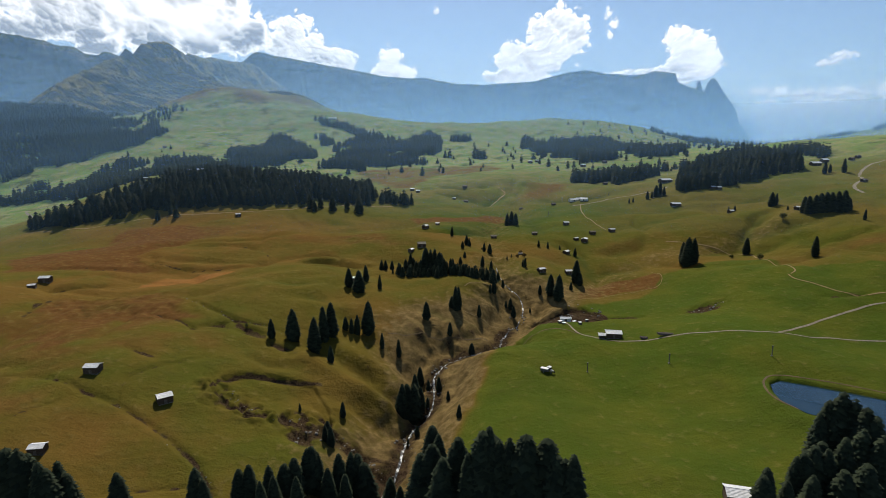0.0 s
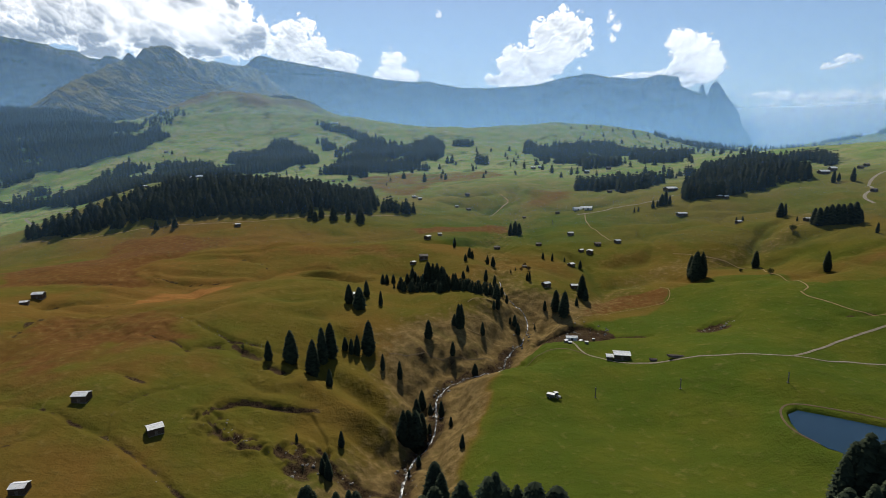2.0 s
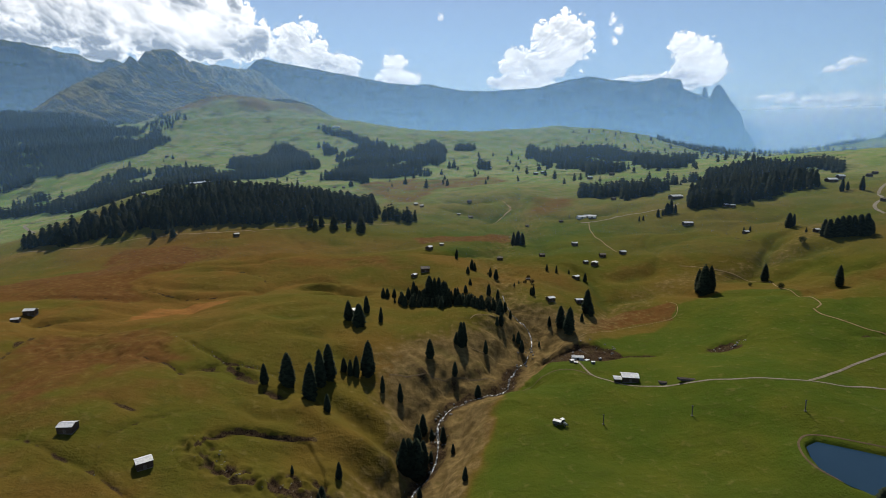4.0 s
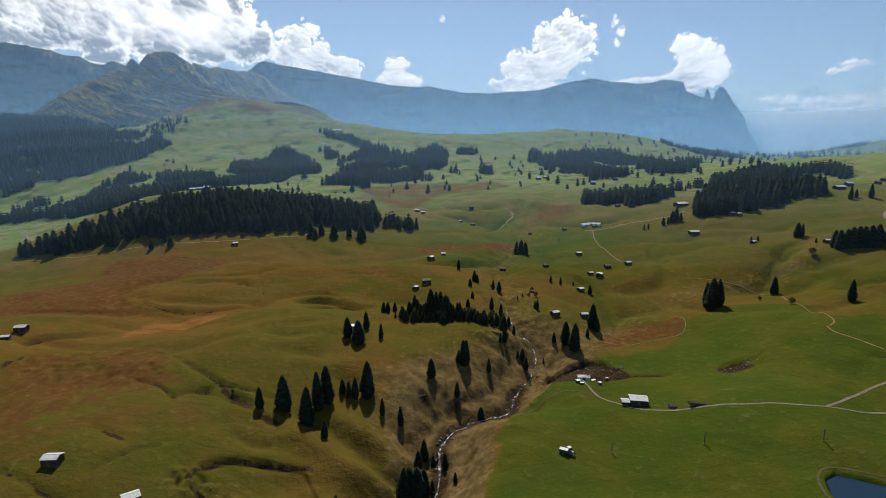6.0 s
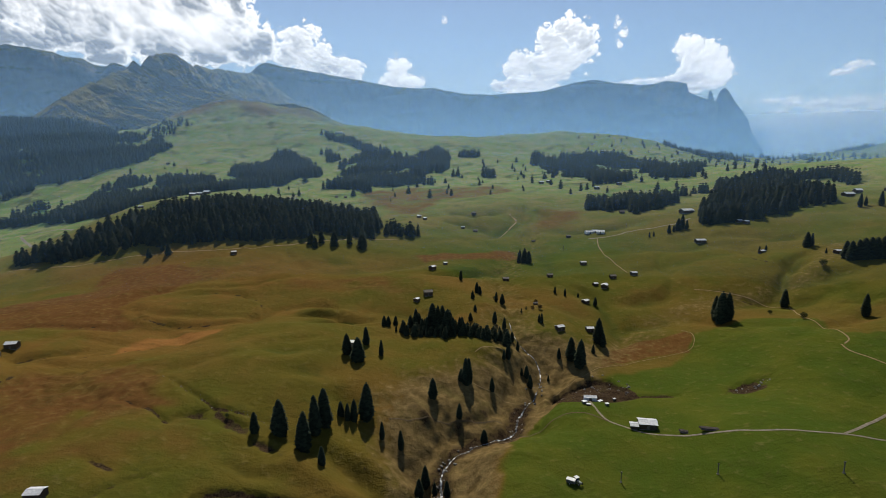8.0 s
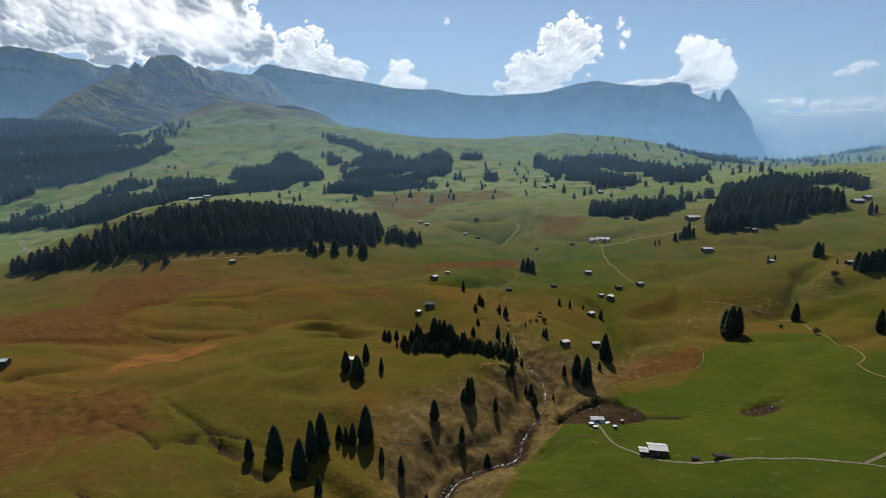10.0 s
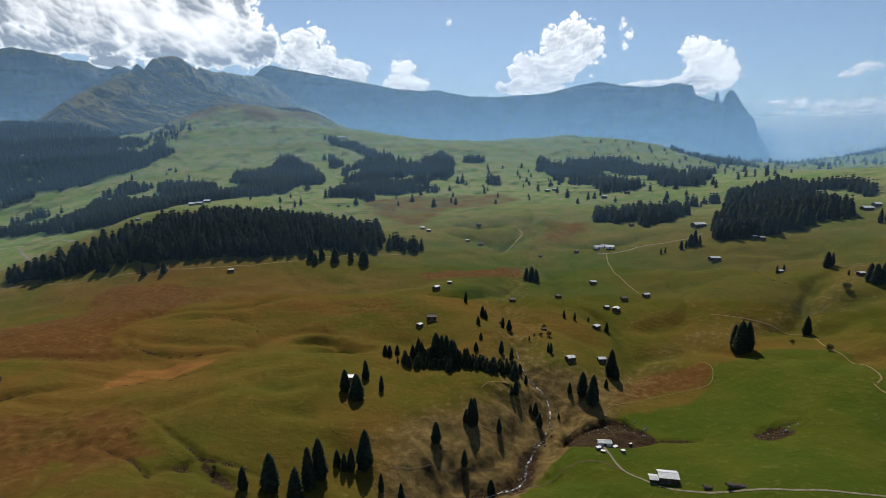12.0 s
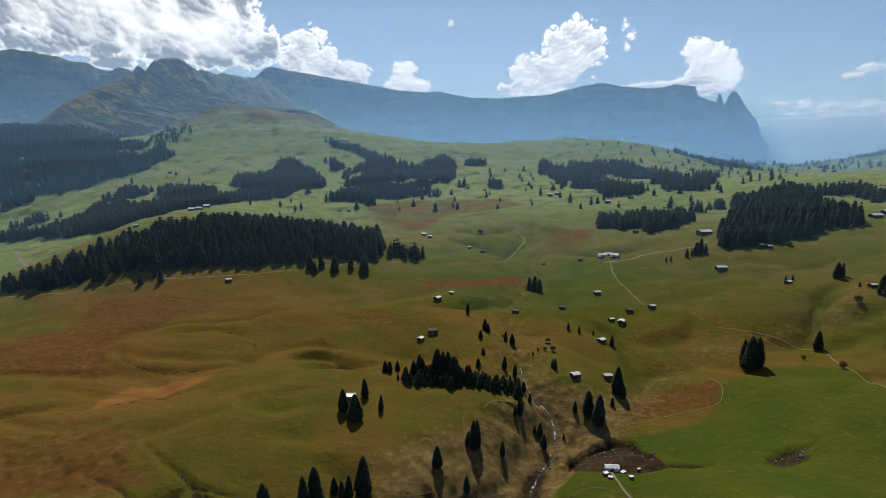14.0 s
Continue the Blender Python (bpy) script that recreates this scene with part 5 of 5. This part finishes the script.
def hut(name, wide, deep, eave, rise, roof, wall=None, base=0.5, door=True, over=0.55):
    """A log building round its own middle, ridge along x: log walls, gables, two roof slabs of shingle courses and a door."""
    root = new(name)
    wall = wall or OLD_WOOD
    w, d = wide / 2, deep / 2
    bm = bmesh.new()
    block(bm, -w + 0.05, -d + 0.05, -1.6, w - 0.05, d - 0.05, base)
    part("foundation", bm, STONE, root, "rough stone footing")
    logs = 8
    step = (eave - base) / logs
    side = []
    for k in range(logs):
        z = base + k * step
        side += [(0.06, z), (0.15, z + 0.25 * step), (0.15, z + 0.75 * step)]
    side += [(0.06, eave), (-0.1, eave), (-0.1, base)]
    for sx, sy in ((0, -1), (0, 1), (-1, 0), (1, 0)):
        bm = bmesh.new()
        if sy:
            prism(bm, [(-w - 0.2, sy * (d + o), z) for o, z in side], (2 * w + 0.4, 0, 0))
        else:
            prism(bm, [(sx * (w + o), -d + 0.12, z) for o, z in side], (0, 2 * d - 0.24, 0))
        part("wall", bm, wall, root)
        if sx:
            bm = bmesh.new()
            prism(bm, [(sx * w - 0.08, -d, eave), (sx * w - 0.08, d, eave), (sx * w - 0.08, 0, eave + rise)], (0.16, 0, 0))
            part("gable", bm, wall, root)
    slope = math.atan2(rise, d)
    long = math.hypot(rise, d) + over
    for face in (-1, 1):
        bm = bmesh.new()
        courses, top = 7, []
        for k in range(courses):
            for a, lift in ((long * k / courses, 0.13), (long * (k + 1) / courses, 0.20)):
                top.append((-w - over, face * a * math.cos(slope), eave + rise - a * math.sin(slope) + lift))
        top += [(-w - over, face * long * math.cos(slope), eave + rise - long * math.sin(slope) + 0.04), (-w - over, 0, eave + rise + 0.04)]
        prism(bm, top, (2 * (w + over), 0, 0))
        part("roof", bm, roof, root)
    bm = bmesh.new()
    block(bm, -w - over, -0.12, eave + rise + 0.08, w + over, 0.12, eave + rise + 0.24)
    part("ridge_board", bm, roof, root)
    if door:
        bm = bmesh.new()
        block(bm, -0.65, -d - 0.19, base, 0.65, -d - 0.13, base + 1.9)
        part("door", bm, DARK_SHINGLE, root, "plank door")
        bm = bmesh.new()
        for sx in (-0.72, 0.66):
            block(bm, sx, -d - 0.22, base, sx + 0.08, -d - 0.12, base + 1.98)
        block(bm, -0.72, -d - 0.22, base + 1.9, 0.74, -d - 0.12, base + 1.99)
        part("door_frame", bm, OLD_WOOD, root)
    return root


def place(root, x, y, turn, label, category, group="", sink=0.0, grow=1.0):
    z = min(height(x + a, y + b) for a in (-3, 0, 3) for b in (-3, 0, 3)) * 0.5 + 0.5 * height(x, y)
    root.matrix_basis = Matrix.LocRotScale((x, y, z - sink), Euler((0, 0, radians(turn))), (grow, grow, grow))
    return tagged(root, label, category, group)


def again(root, x, y, turn, label, category, group="", grow=1.0):
    z = min(height(x + a, y + b) for a in (-3, 0, 3) for b in (-3, 0, 3)) * 0.5 + 0.5 * height(x, y)
    return tagged(copy_thing(root, Matrix.LocRotScale((x, y, z), Euler((0, 0, radians(turn))), None) @ Matrix.Diagonal((grow, grow, grow, 1)) @ Matrix.Diagonal((1 / root.scale[0], 1 / root.scale[1], 1 / root.scale[2], 1))), label, category, group)


HUTS = "hay huts on the pasture"
pale = place(hut("hay_hut", 6.0, 5.0, 3.5, 0.8, SHINGLE, over=0.4), -137.5, 206.5, 4, "log hay hut with a silver shingle roof on brown pasture", "hut", HUTS, grow=0.84)
brown = place(hut("hay_hut", 6.0, 4.8, 3.3, 1.1, DARK_SHINGLE), -17.8, 455, 10, "dark brown log hay hut with a brown roof", "hut", HUTS)
again(pale, -105, 196, 38, "log hay hut with a silver roof beside the cart track", "hut", HUTS, 0.82)
again(pale, -127.7, 161, 10, "grey-roofed log hut among spruces", "hut", HUTS, 0.7)
again(pale, -248, 338, 12, "log hut with a pale roof in open pasture", "hut", HUTS, 0.95)
again(pale, -248, 326, 20, "low pale-roofed shed beside a hut", "hut", HUTS, 0.65)
again(pale, -58.5, 356, 2, "pale-roofed hut hidden between spruces", "hut", HUTS, 0.85)
again(pale, 83, 141, -15, "hut with a bright roof at the foot of the meadow", "hut", HUTS, 1.1)
NEAR_HUTS = [
    (-16.8, 527, 55, 1.0, 0), (-5.5, 548, 5, 0.7, 0), (-25.9, 446, 60, 0.75, 0), (71.7, 396, 25, 0.95, 0), (93, 402, 5, 0.9, 0), (155.8, 508, 15, 0.9, 0),
    (124, 481, 60, 1.0, 0), (118, 487, 20, 0.7, 0), (136, 501, 5, 0.9, 1), (122.6, 550, 4, 0.95, 0), (87, 523, 6, 0.85, 1), (102.8, 456, 40, 0.9, 0),
]
BROOK_HUTS = [
    (48, 521, 5, 0.9, 1), (304, 629, 8, 0.85, 0), (307, 621, 12, 0.95, 0), (-207.6, 561, 30, 0.9, 0), (-45, 815, 10, 1.05, 0),
    (-36, 801, 6, 1.0, 0), (313.5, 490, 5, 0.9, 0), (279, 537, 20, 0.9, 0), (486, 670, 10, 1.0, 1), (512, 696, 10, 1.0, 1), (425, 565, 5, 0.9, 1),
]
HILL_HUTS = [
    (32, 824, 8, 1.1, 1), (15, 751, 6, 0.8, 0), (30, 731, 6, 1.0, 1), (95, 677, 6, 0.7, 1), (133, 668, 6, 0.8, 1), (218, 752, 6, 1.0, 1),
    (249, 1000, 8, 1.4, 0), (172, 1112, 8, 1.5, 0), (187, 1124, 8, 1.2, 0), (294, 1025, 8, 1.4, 1), (-202, 1020, 8, 1.0, 1), (-186, 1022, 8, 1.0, 1),
]
FAR_HUTS = [
    (-390, 734, 8, 0.9, 0), (-126, 875, 8, 1.0, 0), (740, 1702, 8, 2.0, 0), (-721, 1466, 8, 1.4, 1), (64, 452, 8, 0.6, 1),
]
for x, y, turn, grow, kind in NEAR_HUTS + BROOK_HUTS + HILL_HUTS + FAR_HUTS:
    again((pale, brown)[kind], x, y, turn, ("log hay hut with a silver shingle roof on the pasture", "dark brown log hay hut with a brown roof")[kind], "hut", HUTS, 0.86 * grow)
place(hut("barn", 8.8, 6.0, 3.0, 0.9, SHINGLE), 247, 590, 3, "long wooden barn with a pale roof on the hillside", "barn")
place(hut("farmhouse", 7.4, 5.6, 3.0, 0.8, SHINGLE), 90, 281, -9, "dark wooden farmhouse with a bright grey roof beside the road", "house")
place(hut("shed", 2.8, 3.6, 2.0, 0.35, SHINGLE, door=False), 84.0, 281.0, -9, "low lean-to shed against the farmhouse", "shed")
place(hut("site_hut", 5.6, 2.6, 2.3, 0.5, PLASTER, PLASTER, 0.2), 71.5, 312, -3, "long white site hut beside the diggings", "shed")
for x, y, wide, deep, turn in ((278.5, 702, 14, 9, 15), (448, 677, 11, 7, 5), (461, 681, 7, 6, 5), (-408, 917, 9, 8, 5), (-400, 924, 8, 7, 5), (-413, 980, 9, 8, 5), (90, 1261, 13, 10, 10)):
    place(hut("farmhouse", wide, deep, 3.6, 1.5, SHINGLE), x, y, turn, "dark wooden farmhouse with a pale grey roof", "house")
for x, y, wide, deep, turn in ((157, 671, 9, 6, 12), (168, 663, 8, 6, -20), (164, 673, 6, 5, 5), (-363, 1876, 24, 12, 3)):
    place(hut("guest_house", wide, deep, 2.8 if x > 0 else 4.6, 1.2, SHINGLE, PLASTER), x, y, turn, "white-walled mountain inn with a pale roof", "house")


# ---------------------------------------------------------------- small things on the meadow
def rock_mesh(seed, mat, rough_amount=0.28, detail=2):
    rnd = random.Random(seed)
    bm = bmesh.new()
    bmesh.ops.create_icosphere(bm, subdivisions=detail, radius=0.5)
    for v in bm.verts:
        f = 1 + rough_amount * noise.noise(v.co * 3.1 + Vector((seed, 2 * seed, 0))) + 0.5 * rough_amount * noise.noise(v.co * 7 + Vector((seed, 0, 0)))
        v.co = Vector((v.co.x * 1.2, v.co.y, v.co.z * 0.7)) * f
    me = bpy.data.meshes.new("rock")
    bm.to_mesh(me)
    bm.free()
    me.materials.append(mat)
    return me


ROCKS = [rock_mesh(k, STONE) for k in range(5)]


def rocks(line, count, spread, low, high, label, group, seed):
    """Loose boulders strewn along a line."""
    rnd = random.Random(seed)
    for _ in range(count):
        k = rnd.randrange(len(line) - 1)
        f = rnd.random()
        x = line[k][0] * (1 - f) + line[k + 1][0] * f + rnd.gauss(0, spread)
        y = line[k][1] * (1 - f) + line[k + 1][1] * f + rnd.gauss(0, spread)
        size = low + (high - low) * rnd.random() ** 2
        ob = tagged(new("boulder", rnd.choice(ROCKS)), label, "boulder", group)
        ob.matrix_basis = Matrix.LocRotScale((x, y, height(x, y) + 0.12 * size), Euler((rnd.uniform(-0.3, 0.3), rnd.uniform(-0.3, 0.3), rnd.uniform(0, 6.28))), (size, size, size))


rocks(STREAM[3:17], 96, 2.2, 0.4, 1.7, "grey boulder in the bed of the brook", "boulders in the brook", 3)
rocks([(143, 310), (150, 309), (158, 312), (163, 315)], 24, 1.4, 0.4, 1.5, "grey boulder in a bare hollow of the meadow", "boulders in the hollow", 4)
rocks([(60, 325), (72, 335), (90, 330), (95, 320)], 40, 4.0, 0.4, 1.6, "boulder turned up by digging", "boulders of the diggings", 5)
rocks(SCAR_FOOT, 30, 2.5, 0.3, 0.9, "stone in the torn turf of the landslip", "stones of the landslip", 6)
rocks(EROSION, 36, 2.5, 0.4, 1.5, "boulder in the eroded bank", "boulders of the bank", 7)
rocks(TURF_EDGES[0][0], 30, 1.3, 0.3, 0.9, "pale stone in an old boundary line across the turf", "stones of the boundary line", 9)
rocks(CART_TRACKS[0][0][3:], 18, 1.1, 0.25, 0.6, "stone washed out of the cart track", "stones of the cart track", 10)
rocks([(214, 236), (220, 244), (226, 240)], 24, 2.5, 0.5, 1.6, "boulder in a heap beside the road", "boulders by the road", 8)

BUSH_LEAVES = foliage_material("bush_leaves", (0.035, 0.045, 0.016), (0.075, 0.080, 0.028))


def bush(x, y, tall, mat, label):
    """A rounded shrub: short stems and a crown of small leaf clumps with gaps."""
    rnd = random.Random(int(x * 7 + y * 13))
    root = tagged(new("bush"), label, "bush")
    root.matrix_basis = Matrix.LocRotScale((x, y, height(x, y)), None, (tall, tall, tall))
    bm = bmesh.new()
    for k in range(5):
        a = 6.28 * k / 5
        prism(bm, [(0.03, 0, -0.1), (-0.015, 0.026, -0.1), (-0.015, -0.026, -0.1)], (0.22 * math.cos(a), 0.22 * math.sin(a), 0.75))
    part("stems", bm, BARK, root)
    co, tri = [], []
    for _ in range(420):
        a, u, r = rnd.uniform(0, 6.28), rnd.uniform(-0.8, 1), rnd.random() ** 0.4
        p = Vector((0.5 * r * math.cos(a) * math.sqrt(1 - u * u), 0.5 * r * math.sin(a) * math.sqrt(1 - u * u), 0.55 + 0.45 * r * u))
        n = len(co)
        for _ in range(3):
            co.append(p + Vector((rnd.gauss(0, 0.06), rnd.gauss(0, 0.06), rnd.gauss(0, 0.05))))
        tri.append((n, n + 1, n + 2))
    mesh_object("crown", co, tri, mat, root)
    return root


for x, y, tall in BUSHES:
    autumn = 50 < x < 70
    bush(x, y, max(tall, 2.0), LARCH if autumn else BUSH_LEAVES, "small rust-coloured autumn larch on the pasture" if autumn else "low dark juniper bush on the pasture")


def lift_pole(x, y, tall):
    """A slim lattice post of a dismantled drag lift, with a cross arm."""
    root = tagged(new("lift_pole"), "slim grey steel post on the meadow", "pole", "posts across the meadow")
    root.location = (x, y, height(x, y))
    bm = bmesh.new()
    prism(bm, [(0.24 * math.cos(a), 0.24 * math.sin(a), -0.4) for a in (0.5, 2.07, 3.64, 5.21)], (0, 0, tall + 0.4))
    part("post", bm, STEEL, root)
    bm = bmesh.new()
    block(bm, -0.42, -0.09, tall - 0.45, 0.42, 0.09, tall - 0.2)
    part("cross_arm", bm, STEEL, root)
    bm = bmesh.new()
    block(bm, -0.45, -0.45, -0.5, 0.45, 0.45, 0.18)
    part("footing", bm, STONE, root, "concrete footing")
    return root


for x, y in ((66.5, 242), (103, 240), (142, 228), (118, 620), (193, 770), (205, 690), (150, 700)):
    lift_pole(x, y, 4.6)

RED_PAINT = plain_material("tractor_paint", (0.30, 0.30, 0.28), (0.45, 0.45, 0.42), 2.0, rough=0.4, spec=0.5)
RUBBER = plain_material("tyre_rubber", (0.015, 0.015, 0.015), (0.03, 0.03, 0.03), 4.0)
GLASS_DARK, gn, gl, gb = material("cab_glass", 0.08, 0.6)
gb.inputs["Base Color"].default_value = (0.03, 0.04, 0.045, 1)


def wheel(parent, x, y, radius, wide):
    bm = bmesh.new()
    bmesh.ops.create_cone(bm, cap_ends=True, segments=18, radius1=radius, radius2=radius, depth=wide, matrix=Matrix.Translation((x, y, radius)) @ Matrix.Rotation(math.pi / 2, 4, "Y"))
    bmesh.ops.bevel(bm, geom=[e for e in bm.edges if len(e.link_faces) == 2 and e.calc_face_angle() > 1], offset=0.08, segments=2, affect="EDGES")
    tyre = part("wheel", bm, RUBBER, parent)
    bm = bmesh.new()
    bmesh.ops.create_cone(bm, cap_ends=True, segments=14, radius1=radius * 0.5, radius2=radius * 0.42, depth=wide + 0.06, matrix=Matrix.Translation((x, y, radius)) @ Matrix.Rotation(math.pi / 2, 4, "Y"))
    part("rim", bm, RED_PAINT, tyre)


def tractor(x, y, turn):
    """A small farm tractor with a cab, and the loader behind it."""
    root = tagged(new("tractor"), "small tractor with a white cab roof on the meadow", "tractor")
    root.matrix_basis = pose(x, y, height(x, y), 0, 0, turn)
    bm = bmesh.new()
    block(bm, -0.45, -2.0, 0.75, 0.45, 0.2, 1.45)
    bmesh.ops.bevel(bm, geom=bm.edges[:], offset=0.12, segments=2, affect="EDGES")
    part("bonnet", bm, RED_PAINT, root)
    bm = bmesh.new()
    block(bm, -0.7, 0.1, 0.9, 0.7, 1.5, 2.25)
    bmesh.ops.bevel(bm, geom=bm.edges[:], offset=0.1, segments=2, affect="EDGES")
    cab = part("cab", bm, GLASS_DARK, root, "dark glazed cab")
    bm = bmesh.new()
    block(bm, -0.85, -0.05, 2.25, 0.85, 1.65, 2.45)
    bmesh.ops.bevel(bm, geom=bm.edges[:], offset=0.06, segments=2, affect="EDGES")
    part("cab_roof", bm, PLASTER, cab)
    for sx in (-1, 1):
        wheel(root, sx * 0.95, 0.95, 0.8, 0.45)
        wheel(root, sx * 0.8, -1.55, 0.5, 0.34)
    return root


tractor(49.0, 239.5, 30)


def trailer(x, y, turn):
    root = tagged(new("trailer"), "small white-topped hay trailer beside the tractor", "trailer")
    root.matrix_basis = pose(x, y, height(x, y), 0, 0, turn)
    bm = bmesh.new()
    block(bm, -1.0, -1.7, 0.7, 1.0, 1.7, 1.9)
    part("body", bm, STEEL, root)
    bm = bmesh.new()
    block(bm, -1.05, -1.75, 1.9, 1.05, 1.75, 2.05)
    part("cover", bm, PLASTER, root)
    bm = bmesh.new()
    block(bm, -0.06, -3.0, 0.65, 0.06, -1.6, 0.78)
    part("drawbar", bm, STEEL, root)
    for sx in (-1, 1):
        wheel(root, sx * 1.05, 0.1, 0.5, 0.3)
    return root


trailer(46.2, 239, 60)


def log_pile(x, y, long, turn):
    """A low stack of felled trunks."""
    root = tagged(new("log_pile"), "low stack of dark felled trunks beside the road", "log pile")
    root.matrix_basis = pose(x, y, height(x, y), 0, 0, turn)
    rnd = random.Random(5)
    for k in range(9):
        row, place_in_row = (0, k) if k < 5 else (1, k - 4.5)
        r = 0.26
        a, b = -long / 2 + rnd.uniform(-0.4, 0.4), long / 2 + rnd.uniform(-0.4, 0.4)
        bm = bmesh.new()
        prism(bm, [(a, place_in_row * 0.54 - 1.2 + r * math.cos(t), r + row * 0.46 + r * math.sin(t)) for t in (0, 0.785, 1.57, 2.356, 3.14, 3.93, 4.71, 5.5)], (b - a, 0, 0))
        part("log", bm, BARK, root)
    return root


log_pile(113, 268, 9, -12)
log_pile(103, 272, 3.5, -20)


def crate(x, y, wide, deep, tall, turn, mat, label):
    root = tagged(new("material_box"), label, "box", "loose building gear")
    root.matrix_basis = pose(x, y, height(x, y), 0, 0, turn)
    bm = bmesh.new()
    block(bm, -wide / 2, -deep / 2, -0.15, wide / 2, deep / 2, tall)
    bmesh.ops.bevel(bm, geom=bm.edges[:], offset=0.05, segments=1, affect="EDGES")
    part("body", bm, mat, root)
    bm = bmesh.new()
    block(bm, -wide / 2 - 0.06, -deep / 2 - 0.06, tall, wide / 2 + 0.06, deep / 2 + 0.06, tall + 0.12)
    part("lid", bm, SHINGLE, root)


for x, y, w, d, h, turn in ((67.5, 307, 2.4, 1.8, 1.3, 20), (68.6, 303.5, 2.0, 1.4, 1.0, -10), (76, 309.5, 2.6, 1.6, 1.1, 35), (78, 304, 1.8, 1.5, 1.2, 10), (84, 312, 1.4, 1.0, 0.8, 15)):
    crate(x, y, w, d, h, turn, (STEEL, GRAVEL, OLD_WOOD)[int(x * 10) % 3], "pale building material with a white cover at the diggings")
